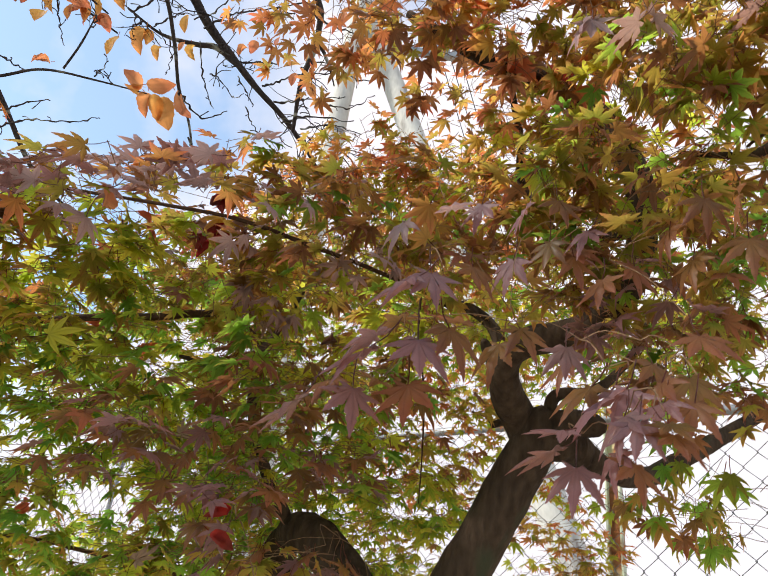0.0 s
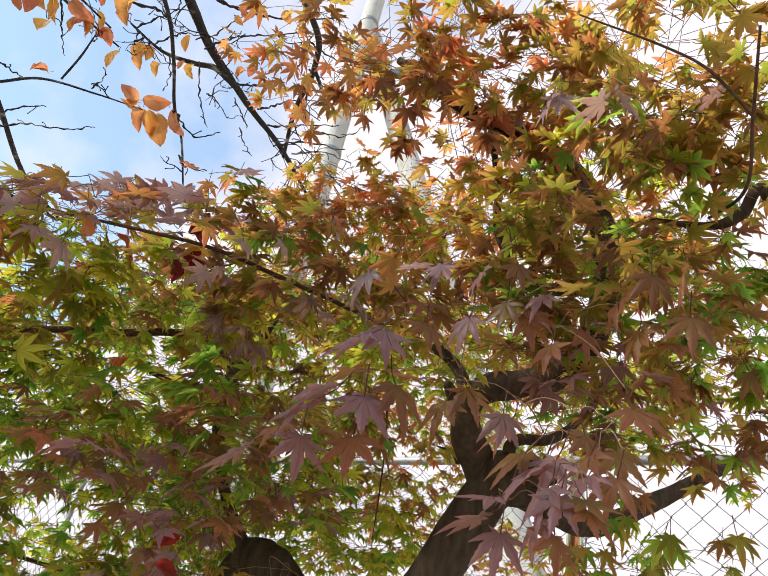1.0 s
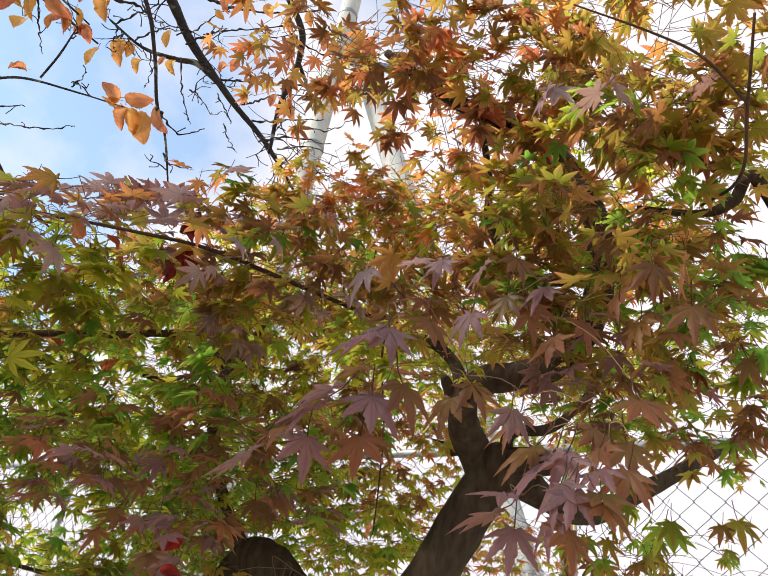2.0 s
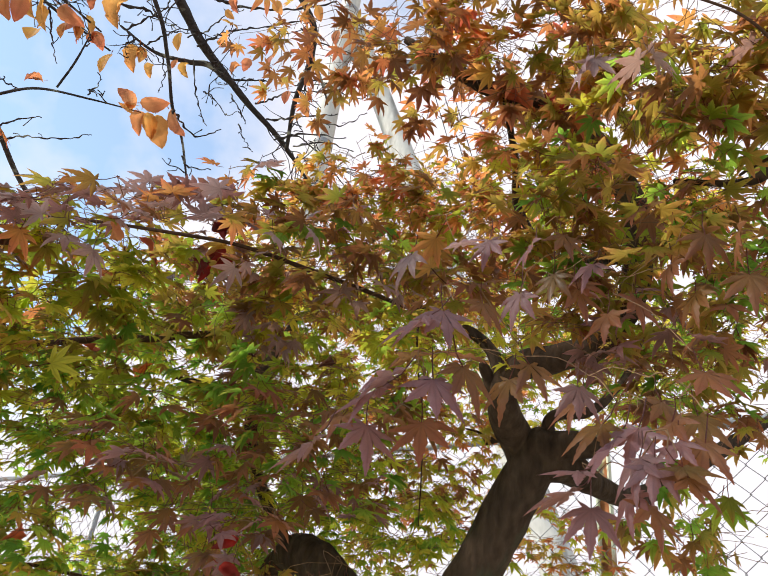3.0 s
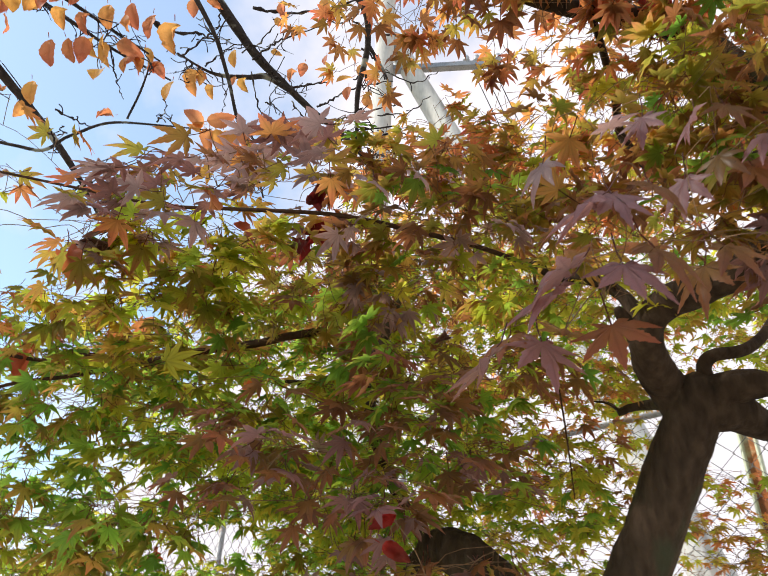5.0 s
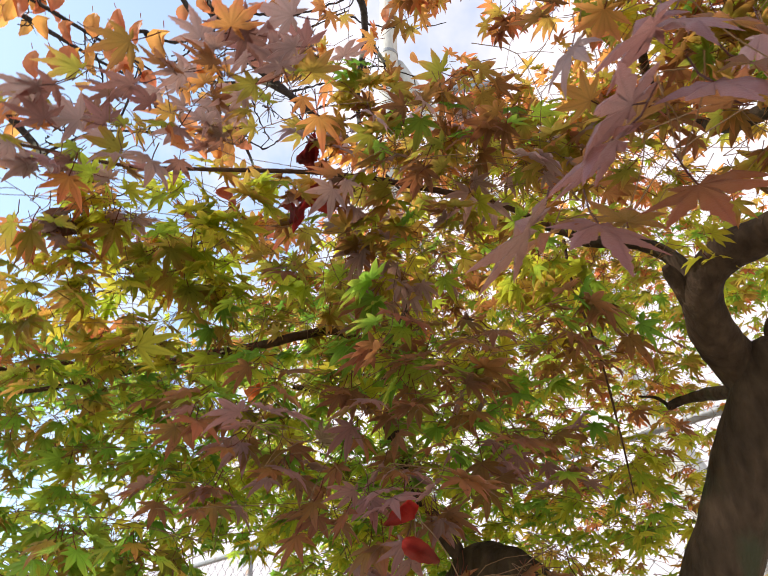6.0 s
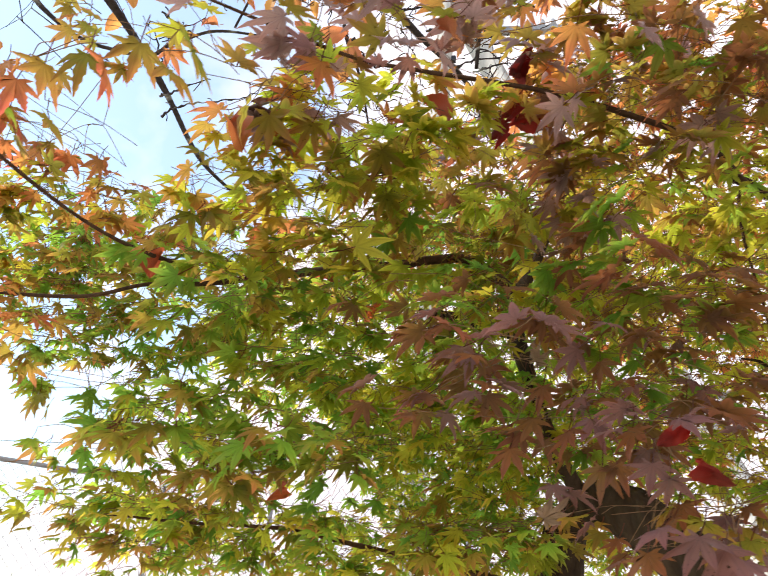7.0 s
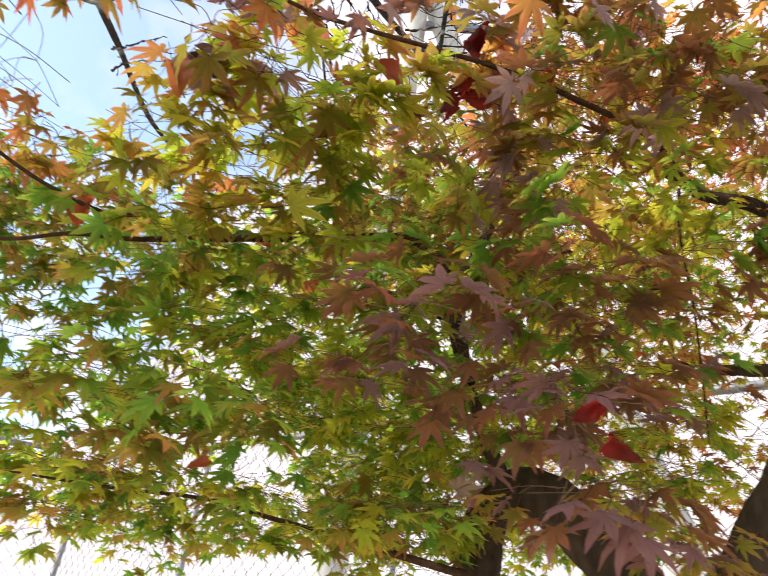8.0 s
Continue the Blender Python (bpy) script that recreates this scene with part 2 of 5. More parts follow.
# the ground is out of view; its paleness is chosen to bounce light upwards
SOIL = rough_material("sandy_ground_with_leaf_litter", (0.33, 0.29, 0.235), (0.46, 0.41, 0.335), 90, 0.95, 0.8, 0.02, third=(0.33, 0.22, 0.13), third_from=0.6)


# ---- building helpers ----
def part(name, data, mat, parent=None, label=""):
    """Links a bmesh or a mesh as one object, under a thing or a part."""
    if isinstance(data, bmesh.types.BMesh):
        me = bpy.data.meshes.new(name)
        data.to_mesh(me)
        data.free()
    else:
        me = data
    if mat and not me.materials:
        me.materials.append(mat)
    ob = new(name, me)
    if parent:
        ob.parent = parent
    if label:
        tagged(ob, label)
    return ob


def curve_through(points, steps):
    """A smooth line through points (x, y, z, radius)."""
    p = np.array(points, float)
    p = np.vstack([2 * p[0] - p[1], p, 2 * p[-1] - p[-2]])
    rows = []
    for i in range(1, len(p) - 2):
        for s in np.linspace(0, 1, steps, endpoint=False):
            a, b, c, d = p[i - 1], p[i], p[i + 1], p[i + 2]
            rows.append(0.5 * (2 * b + (c - a) * s + (2 * a - 5 * b + 4 * c - d) * s * s + (3 * b - a - 3 * c + d) * s ** 3))
    rows.append(p[-2])
    rows = np.array(rows)
    rows[:, 3] = np.maximum(rows[:, 3], 0.0006)
    return rows


def tube(line, sides, verts, faces, knots=0.0, seed=0.0):
    """Adds a closed tube along line to verts and faces; knots: how uneven its skin is."""
    pts, rad = line[:, :3], line[:, 3]
    way_on = np.gradient(pts, axis=0)
    way_on /= np.linalg.norm(way_on, axis=1)[:, None] + 1e-9
    first = len(verts)
    side = np.cross(way_on[0], (0.3, 0.2, 1.0) if abs(way_on[0][2]) < 0.9 else (1.0, 0.1, 0))
    for i in range(len(pts)):
        side = side - way_on[i] * side.dot(way_on[i])
        side /= np.linalg.norm(side) + 1e-9
        other = np.cross(way_on[i], side)
        for k in range(sides):
            a = 2 * math.pi * k / sides
            out = side * math.cos(a) + other * math.sin(a)
            r = rad[i]
            if knots:
                q = pts[i] + out * r
                r *= 1 + knots * (noise.noise(Vector(q * 14) + Vector((seed, 0, 0))) + 0.5 * noise.noise(Vector(q * 45)))
            verts.append(tuple(pts[i] + out * r))
    for i in range(len(pts) - 1):
        for k in range(sides):
            a, b = first + i * sides + k, first + i * sides + (k + 1) % sides
            faces.append((a, b, b + sides, a + sides))
    faces.append(tuple(first + k for k in range(sides))[::-1])
    faces.append(tuple(first + (len(pts) - 1) * sides + k for k in range(sides)))


def mesh_of(name, verts, faces, smooth=True):
    me = bpy.data.meshes.new(name)
    me.from_pydata(verts, [], faces)
    if smooth:
        me.polygons.foreach_set("use_smooth", [True] * len(me.polygons))
    me.update()
    return me


def limb(name, points, mat, parent, sides=14, steps=8, knots=0.12, label=""):
    v, f = [], []
    tube(curve_through(points, steps), sides, v, f, knots, seed=len(points) * 1.7)
    return part(name, mesh_of(name, v, f), mat, parent, label)


def thing(name, at, label, category, group=""):
    ob = new(name)
    ob.location = at
    ob.empty_display_size = 0.1
    return tagged(ob, label, category, group)


def local(parent, points):
    o = parent.location
    return [(x - o.x, y - o.y, z - o.z, r) for x, y, z, r in points]


# ---- leaf shapes ----
def maple_shape(seed, toothed=False):
    """A seven-lobed leaf, 1 from the stalk's joint to the middle tip, with its stalk: points, triangles and (u, v) where u is 0 on the midribs and v grows outwards."""
    rng = random.Random(seed)
    lobes = ((-118, 0.32), (-74, 0.66), (-37, 0.9), (0, 1.0), (37, 0.9), (74, 0.66), (118, 0.32))
    v, uv, f = [(0, 0, 0)], [(0, 0)], []
    cup, sag = rng.uniform(-0.4, 0.4), rng.uniform(0.05, 0.5)

    def put(r, a, u, lift=0.0):
        z = -sag * r * r * 0.55 + cup * 0.25 * abs(math.sin(a)) * r + lift
        v.append((r * math.sin(a), r * math.cos(a), z))
        uv.append((u, r))
        return len(v) - 1
    ends = []
    for i, (deg, size) in enumerate(lobes):
        a = radians(deg + rng.uniform(-4, 4))
        r = size * rng.uniform(0.92, 1.06)
        wide = 0.116 * size + 0.019
        droop = rng.uniform(-0.2, 0.08)
        m = put(0.5 * r, a, 0.0, 0.035)
        s1 = put(math.hypot(0.46 * r, wide), a - math.atan2(wide, 0.46 * r), 0.5, -0.045)
        s2 = put(math.hypot(0.46 * r, wide), a + math.atan2(wide, 0.46 * r), 0.5, -0.045)
        e1 = put(math.hypot(0.74 * r, 0.62 * wide), a - math.atan2(0.62 * wide, 0.74 * r), 0.4, droop * 0.4)
        e2 = put(math.hypot(0.74 * r, 0.62 * wide), a + math.atan2(0.62 * wide, 0.74 * r), 0.4, droop * 0.4)
        tip = put(r, a, 0.0, droop)
        ends.append((a, m, s1, s2))
        f += [(0, s1, m), (0, m, s2)]
        if not toothed:
            f += [(s1, e1, m), (e1, tip, m), (tip, e2, m), (e2, s2, m)]
            continue
        far = put(0.76 * r, a, 0.0, 0.02 + droop * 0.45)
        for side, low in ((-1, s1), (1, s2)):                     # saw teeth along both edges
            edge = [low]
            for t in range(1, 8):
                s = 0.46 + 0.075 * t
                w = wide * (1 - ((s - 0.46) / 0.57) ** 1.35) * (1.16 if t % 2 else 0.84)
                edge.append(put(math.hypot(s * r, w), a + side * math.atan2(w, s * r), 0.45, -0.04 * (1 - (s - 0.46) / 0.54) + droop * (s - 0.46) / 0.54))
            edge.append(tip)
            for t, (p, q) in enumerate(zip(edge, edge[1:])):
                hub = m if t < 4 else far
                f.append((p, q, hub) if side < 0 else (q, p, hub))
            f.append((edge[4], far, m) if side < 0 else (far, edge[4], m))
    for left, right in zip(ends, ends[1:]):
        notch = put(0.29 * (lobes[ends.index(left)][1] + lobes[ends.index(right)][1]) / 2 + 0.03, (left[0] + right[0]) / 2, 0.6)
        f += [(0, left[3], notch), (0, notch, right[2])]
    b = len(v)
    for k in range(3):                                            # the stalk
        y, z = -0.32 * k, 0.06 * k * k
        v.extend([(-0.014, y, z), (0.014, y, z), (0, y, z + 0.022)])
        uv.extend([(2, 0.8)] * 3)
    for k in range(2):
        for j in range(3):
            p, q = b + 3 * k + j, b + 3 * k + (j + 1) % 3
            f += [(p, q, q + 3), (p, q + 3, p + 3)]
    return np.array(v), np.array(f), np.array(uv)


def oval_shape(seed, curl=0.3):
    """A pointed oval leaf with a fine-toothed edge, folded along its rib and curled lengthwise; length 1."""
    rng = random.Random(seed)
    v, uv, f = [], [], []
    n = 12
    fold, twist = rng.uniform(0.1, 0.45), rng.uniform(-0.4, 0.4)
    for i in range(n + 1):
        s = i / n
        w = 0.3 * math.sin(math.pi * s ** 0.85) ** 0.8 * (1 - 0.25 * s) if 0 < i < n else 0.004
        w *= 1 + (0.06 if i % 2 else -0.03)
        bend = curl * 2.2 * (s - 0.5)
        y, z = (math.sin(bend) / (curl * 2.2) + 0.5, (1 - math.cos(bend)) / (curl * 2.2) * -1) if curl else (s, 0)
        for k in (-2, -1, 0, 1, 2):
            x = w * k / 2
            roll_up = 1.6 * max(0.0, curl - 0.3) * abs(x) * (1 + 0.5 * math.sin(7 * s + 2 * k + seed))
            v.append((x * (1 - 0.35 * max(0.0, curl - 0.3)), y, z + roll_up + fold * abs(x) * (1 + 0.7 * curl * abs(k)) + twist * x * s + 0.02 * math.sin(9 * s + k) + 0.5 * max(0.0, curl - 0.2) * noise.noise(Vector((5 * x + seed, 4 * y, 3 * seed)))))
            uv.append((abs(k) / 4, 0.25 + 0.75 * s))
    for i in range(n):
        for k in range(4):
            a = 5 * i + k
            f += [(a, a + 1, a + 6), (a, a + 6, a + 5)]
    b = len(v)
    for k in range(2):
        v.extend([(-0.012, -0.18 * k, 0.03 * k), (0.012, -0.18 * k, 0.03 * k), (0, -0.18 * k, 0.03 * k + 0.02)])
        uv.extend([(0, 0.8)] * 3)
    for j in range(3):
        p, q = b + j, b + (j + 1) % 3
        f += [(p, q, q + 3), (p, q + 3, p + 3)]
    return np.array(v), np.array(f), np.array(uv)


MAPLE = [maple_shape(s) for s in range(12)]
TOOTHED = [maple_shape(s, True) for s in range(12)]
for base in (2, 5):                                               # dry, crumpled ones
    v, f, uv = maple_shape(base)
    v = v.copy()
    for row in v:
        away = math.hypot(row[0], row[1])
        row[0] *= 1 - 0.35 * away
        row[2] += 0.45 * away * away + 0.3 * noise.noise(Vector((3 * row[0] + base, 3 * row[1], base)))
    MAPLE.append((v, f, uv))
OVAL = [oval_shape(s, c) for s, c in enumerate((0.15, 0.35, 0.6, 0.9))]


def leaf_mesh(name, shape, mat):
    v, f, uv = shape
    me = mesh_of(name, [tuple(p) for p in v], [tuple(int(i) for i in t) for t in f])
    layer = me.uv_layers.new(name="leaf")
    layer.data.foreach_set("uv", uv[f.reshape(-1)].astype(np.float32).reshape(-1))
    me.materials.append(mat)
    return me


def joined_leaves(name, leaves, shapes, mat):
    """All leaves (shape number, 4 x 4 pose with its size) in one mesh."""
    vs, fs, uvs, base = [], [], [], 0
    for k, m in leaves:
        v, f, uv = shapes[k]
        m = np.array(m)
        vs.append(v @ m[:3, :3].T + m[:3, 3])
        fs.append(f + base)
        uvs.append(uv[f.reshape(-1)])
        base += len(v)
    v, f, uv = np.vstack(vs), np.vstack(fs), np.vstack(uvs)
    me = bpy.data.meshes.new(name)
    me.vertices.add(len(v))
    me.vertices.foreach_set("co", v.astype(np.float32).reshape(-1))
    me.loops.add(f.size)
    me.loops.foreach_set("vertex_index", f.astype(np.int32).reshape(-1))
    me.polygons.add(len(f))
    me.polygons.foreach_set("loop_start", np.arange(0, f.size, 3, dtype=np.int32))
    me.update(calc_edges=True)
    me.polygons.foreach_set("use_smooth", [True] * len(f))
    layer = me.uv_layers.new(name="leaf")
    layer.data.foreach_set("uv", uv.astype(np.float32).reshape(-1))
    me.materials.append(mat)
    return me


def leaf_pose(at, out, droop, tilt, size, rng):
    """A leaf whose joint is at `at`, its tip pointing along `out`, bent down by droop degrees, its blade tilted sideways by tilt degrees."""
    o = Vector((out[0], out[1], 0))
    o = o.normalized() if o.length > 1e-4 else Vector((1, 0, 0))
    y = (o * math.cos(radians(droop)) - Vector((0, 0, 1)) * math.sin(radians(droop))).normalized()
    x = y.cross(Vector((0, 0, 1))).normalized()
    z = x.cross(y)
    turn = Matrix((x, y, z)).transposed() @ Matrix.Rotation(radians(tilt), 3, "Y")
    return Matrix.Translation(at) @ turn.to_4x4() @ Matrix.Diagonal((size, size, size, 1))


# ---- ground, fence, poles ----
def ground():
    bm = bmesh.new()
    rings = (0, 1.5, 3, 5, 8, 14, 30, 80, 250, 900, 3000)
    rows = []
    for r in rings:
        row = []
        for k in range(48):
            a = 2 * math.pi * k / 48
            p = Vector((r * math.cos(a), r * math.sin(a), 0))
            p.z = 0.04 * noise.noise(p * 0.7) * min(1, r / 3)
            row.append(bm.verts.new(p) if r or not row else row[0])
        rows.append(row)
    for a, b in zip(rows, rows[1:]):
        for k in range(48):
            q = [a[k], b[k], b[(k + 1) % 48], a[(k + 1) % 48]]
            bm.faces.new(list(dict.fromkeys(q)))
    for f in bm.faces:
        f.smooth = True
    bm.normal_update()
    return tagged(part("ground", bm, SOIL), "pale sandy ground with brown specks and patches", "ground", kind="structure")


ground()


def pipe(points, radius, sides=10):
    v, f = [], []
    tube(np.array([(*p, radius) for p in points], float), sides, v, f)
    return mesh_of("pipe", v, f)


def slab(x0, x1, y0, y1, z0, z1, bevel=0.0015):
    bm = bmesh.new()
    bmesh.ops.create_cube(bm, size=1, matrix=Matrix.Translation(((x0 + x1) / 2, (y0 + y1) / 2, (z0 + z1) / 2)) @ Matrix.Diagonal((x1 - x0, y1 - y0, z1 - z0, 1)))
    bmesh.ops.bevel(bm, geom=bm.edges[:], offset=bevel, segments=1, affect="EDGES")
    return bm


def chain_mesh(length, low, high, cell=0.108, wire=0.0021):
    """Woven diamond wire: upright zigzag wires, each hooked through the next."""
    v, f = [], []
    half = cell / 2
    n = int(length / half)
    rows = int((high - low) / half)
    for i in range(n):
        x0 = i * half
        pts = []
        for j in range(rows + 1):
            x = x0 + (half * 1.05 if (i + j) % 2 else -half * 0.05)
            y = 0.0024 * (1 if (i + j) % 2 else -1)
            wob = 0.003 * noise.noise(Vector((x * 3, j * 0.2, 0.5)))
            pts.append((x + wob, y + 0.012 * noise.noise(Vector((x * 1.3, j * 0.05, 9))), low + j * half, wire))
        tube(np.array(pts), 4, v, f)
    return mesh_of("wire_mesh", v, f, smooth=False)


def fence(start, end, posts, label, high=2.5):
    """A chain-link fence from start to end (x, y), with posts at those distances along it."""
    span = Vector((end[0] - start[0], end[1] - start[1], 0))
    run = span.length
    root = thing("chain_link_fence", (start[0], start[1], 0), label, "fence", "fences round the ground")
    root.rotation_euler[2] = math.atan2(span.y, span.x)
    for d, mat, kind in posts:
        if kind == "channel":
            ob = part("post", slab(-0.022, 0.022, 0.04, 0.046, 0, high + 0.05), mat, root, "channel-steel post with a rusty web")
            ob.location = (d, 0, 0)
            for x in (-0.031, 0.022):
                part("flange", slab(x, x + 0.009, 0.012, 0.047, 0, high + 0.05), PAINT, ob, "pale green painted flange")
        else:
            ob = part("post", pipe([(0, 0, 0), (0, 0, high * 0.5), (0, 0, high + 0.04)], 0.024), mat, root)
            ob.location = (d, 0.03, 0)
    part("top_rail", pipe([(0, 0.03, high), (run * 0.5, 0.03, high - 0.006), (run, 0.03, high)], 0.021), ZINC, root)
    part("bottom_rail", pipe([(0, 0.03, 0.08), (run, 0.03, 0.08)], 0.017), ZINC, root)
    tagged(part("wire_mesh", chain_mesh(run, 0.05, high), WIRE, root, "woven diamond wire"), kind="stuff")
    return root


fence((-3.61, 6.00), (3.20, 1.07), ((0.03, ZINC, "pipe"), (1.85, ZINC, "pipe"), (3.68, ZINC, "pipe"), (5.507, RUST, "channel"), (7.35, ZINC, "pipe")),
      "galvanised chain-link fence with a rusty channel-steel post behind the maple")
fence((-3.64, 5.96), (-9.2, 2.68), ((2.0, ZINC, "pipe"), (4.1, ZINC, "pipe"), (6.2, ZINC, "pipe")), "tall galvanised chain-link fence with a pipe top rail")


def pole(name, foot, top, r0, r1, label):
    root = thing(name, (*foot, 0), label, "pole", "concrete poles")
    v, f = [], []
    dx, dy, h = top[0] - foot[0], top[1] - foot[1], top[2]
    tube(np.array([(dx * s, dy * s, h * s - 0.3 * (1 - s) ** 8, r0 + (r1 - r0) * s) for s in np.linspace(0, 1, 24)]), 28, v, f)
    part("shaft", mesh_of("shaft", v, f), CONCRETE, root)
    return root


def steel_band(root, foot, top, z, r):
    s = z / top[2]
    v, f = [], []
    x, y = (top[0] - foot[0]) * s, (top[1] - foot[1]) * s
    tube(np.array([(x, y, z - 0.03, r), (x, y, z + 0.03, r)]), 28, v, f)
    part("steel_band", mesh_of("steel_band", v, f, smooth=False), ZINC, root, "galvanised clamp band")


P1F, P1T = (-1.244, 5.834), (-1.257, 5.848, 11.4)
pole_1 = pole("utility_pole", P1F, P1T, 0.16, 0.12, "grey round concrete utility pole behind the fence")
for z in (4.84, 6.66, 9.11):
    steel_band(pole_1, P1F, P1T, z, 0.168 - 0.0035 * z)
bracket = slab(0.12, 0.175, -0.07, -0.03, 7.64, 7.74, 0.005)
part("bracket", bracket, RUBBER, pole_1, "small dark bracket")
P2F, P2T = (2.412, 5.796), (-1.19, 6.058, 9.11)
pole("brace_pole", P2F, P2T, 0.175, 0.133, "leaning grey concrete brace pole beside the utility pole")

arm_root = thing("cross_arm", (-1.369, 5.974, 8.426), "grey steel cross arm with porcelain insulators", "cross arm")
arm = bmesh.new()
bmesh.ops.create_cube(arm, size=1, matrix=Matrix.Translation((0.9, 0.056, 0)) @ Matrix.Rotation(0.05, 4, "Z") @ Matrix.Diagonal((1.5, 0.09, 0.09, 1)))
bmesh.ops.bevel(arm, geom=arm.edges[:], offset=0.006, segments=2, affect="EDGES")
part("arm", arm, ZINC, arm_root)
ins_v, ins_f = [], []
tube(np.array([(0, 0, z, r) for z, r in ((0, 0.012), (0.03, 0.012), (0.035, 0.035), (0.05, 0.036), (0.055, 0.02), (0.075, 0.034), (0.09, 0.034), (0.095, 0.018), (0.12, 0.016))]), 14, ins_v, ins_f)
ins = mesh_of("insulator", ins_v, ins_f)
for i in range(4):
    ob = part("insulator", ins, GLAZE, arm_root, "grey porcelain insulator")
    ob.location, ob.scale = (1.2 + 0.14 * i, 0.077 + 0.0075 * i, 0.045), (1.3, 1.3, 1.3)


def cable(a, b, sag, radius=0.006):
    pts = [(a[0] + (b[0] - a[0]) * s, a[1] + (b[1] - a[1]) * s, a[2] + (b[2] - a[2]) * s - sag * 4 * s * (1 - s)) for s in np.linspace(0, 1, 30)]
    ob = part("cable", pipe(pts, radius, 5), RUBBER)
    return tagged(ob, "thin black overhead cable sagging between poles", "cable", "overhead cables")


cable((-1.37, 5.83, 4.84), (-14, 8.5, 6.0), 0.5)
cable((-1.37, 5.83, 4.63), (-14, 8.7, 5.6), 0.5, 0.005)
for k in range(3):
    cable((-0.17 + 0.14 * k, 6.05 + 0.0075 * k, 8.63), (9.0 + k * 0.4, 32, 9.0), 0.7, 0.006)


# ---- the maple ----
maple = thing("maple_tree", (0.06, 1.62, 0), "Japanese maple with dark forked trunk and green to orange leaves", "tree")


def maple_limb(name, points, label="", sides=14, knots=0.12, mat=BARK):
    return limb(name, local(maple, points), mat, maple, sides, 8, knots, label)


maple_limb("trunk", [(0.192, 1.660, -0.038, 0.15), (0.161, 1.660, 0.210, 0.115), (0.131, 1.630, 0.609, 0.1), (0.079, 1.590, 1.107, 0.088), (0.055, 1.555, 1.426, 0.075), (0.109, 1.499, 1.614, 0.054), (0.179, 1.455, 1.764, 0.05),
                     (0.249, 1.412, 1.912, 0.048), (0.275, 1.395, 1.963, 0.046), (0.292, 1.385, 1.990, 0.03)], "leaning trunk with furrowed dark brown bark", 22, 0.1)
maple_limb("limb", [(0.259, 1.410, 1.925, 0.042), (0.228, 1.400, 1.977, 0.037), (0.187, 1.345, 2.012, 0.032), (0.176, 1.290, 2.050, 0.03), (0.208, 1.250, 2.080, 0.029), (0.261, 1.215, 2.087, 0.028), (0.328, 1.160, 2.105, 0.028),
                    (0.369, 1.080, 2.181, 0.026), (0.370, 1.050, 2.332, 0.025), (0.323, 1.050, 2.467, 0.024), (0.261, 1.045, 2.529, 0.021), (0.177, 1.016, 2.548, 0.018), (0.077, 1.005, 2.571, 0.016),
                    (-0.005, 1.006, 2.625, 0.013), (-0.099, 1.010, 2.697, 0.009)], "crooked limb with a bulging elbow", 16, 0.16)
maple_limb("snag", [(0.188, 1.330, 2.017, 0.022), (0.155, 1.300, 2.053, 0.016), (0.135, 1.280, 2.076, 0.011), (0.127, 1.270, 2.085, 0.006)], "short broken snag", 9, 0.25)
maple_limb("limb", [(0.258, 1.405, 1.940, 0.045), (0.318, 1.400, 1.938, 0.04), (0.371, 1.420, 1.917, 0.028), (0.454, 1.483, 1.909, 0.022), (0.512, 1.530, 1.921, 0.0215), (0.570, 1.580, 1.949, 0.022),
                    (0.671, 1.620, 2.017, 0.021), (0.802, 1.650, 2.104, 0.018), (1.015, 1.700, 2.251, 0.01)], "low bowed limb", 16, 0.14)
maple_limb("limb", [(0.266, 1.400, 1.951, 0.043), (0.310, 1.370, 1.962, 0.035), (0.345, 1.345, 1.962, 0.027), (0.368, 1.330, 1.957, 0.02), (0.379, 1.325, 1.954, 0.009)], "broken stub", 14, 0.14)
maple_limb("branch", [(0.294, 1.385, 1.970, 0.016), (0.283, 1.375, 2.007, 0.0135), (0.302, 1.370, 2.031, 0.012), (0.356, 1.380, 2.043, 0.0115), (0.402, 1.400, 2.074, 0.0105), (0.446, 1.420, 2.125, 0.0095), (0.477, 1.440, 2.164, 0.009), (0.529, 1.450, 2.271, 0.005)],
           "small hooked branch", 10, 0.15)
maple_limb("branch", [(0.255, 1.420, 1.890, 0.024), (0.330, 1.600, 1.980, 0.020), (0.370, 1.800, 2.090, 0.017), (0.330, 1.960, 2.155, 0.015), (0.285, 2.005, 2.165, 0.013), (0.249, 2.010, 2.152, 0.011)], "knobbly spur", 9, 0.4)
maple_limb("twig", [(0.255, 2.010, 2.155, 0.005), (0.228, 2.012, 2.180, 0.004), (0.190, 2.020, 2.190, 0.002)], "", 6, 0.2)
maple_limb("branch", [(0.176, 1.320, 2.046, 0.02), (0.159, 1.320, 2.124, 0.015), (0.110, 1.328, 2.178, 0.013), (0.035, 1.336, 2.198, 0.011), (0.003, 1.328, 2.218, 0.009), (-0.052, 1.324, 2.244, 0.005)], "bent spur branch", 9, 0.2)
maple_limb("branch", [(0.380, 1.070, 2.253, 0.018), (0.278, 1.250, 2.341, 0.012), (0.193, 1.250, 2.461, 0.009), (0.169, 1.170, 2.529, 0.008), (0.117, 1.030, 2.583, 0.006)], "", 8, 0.15)
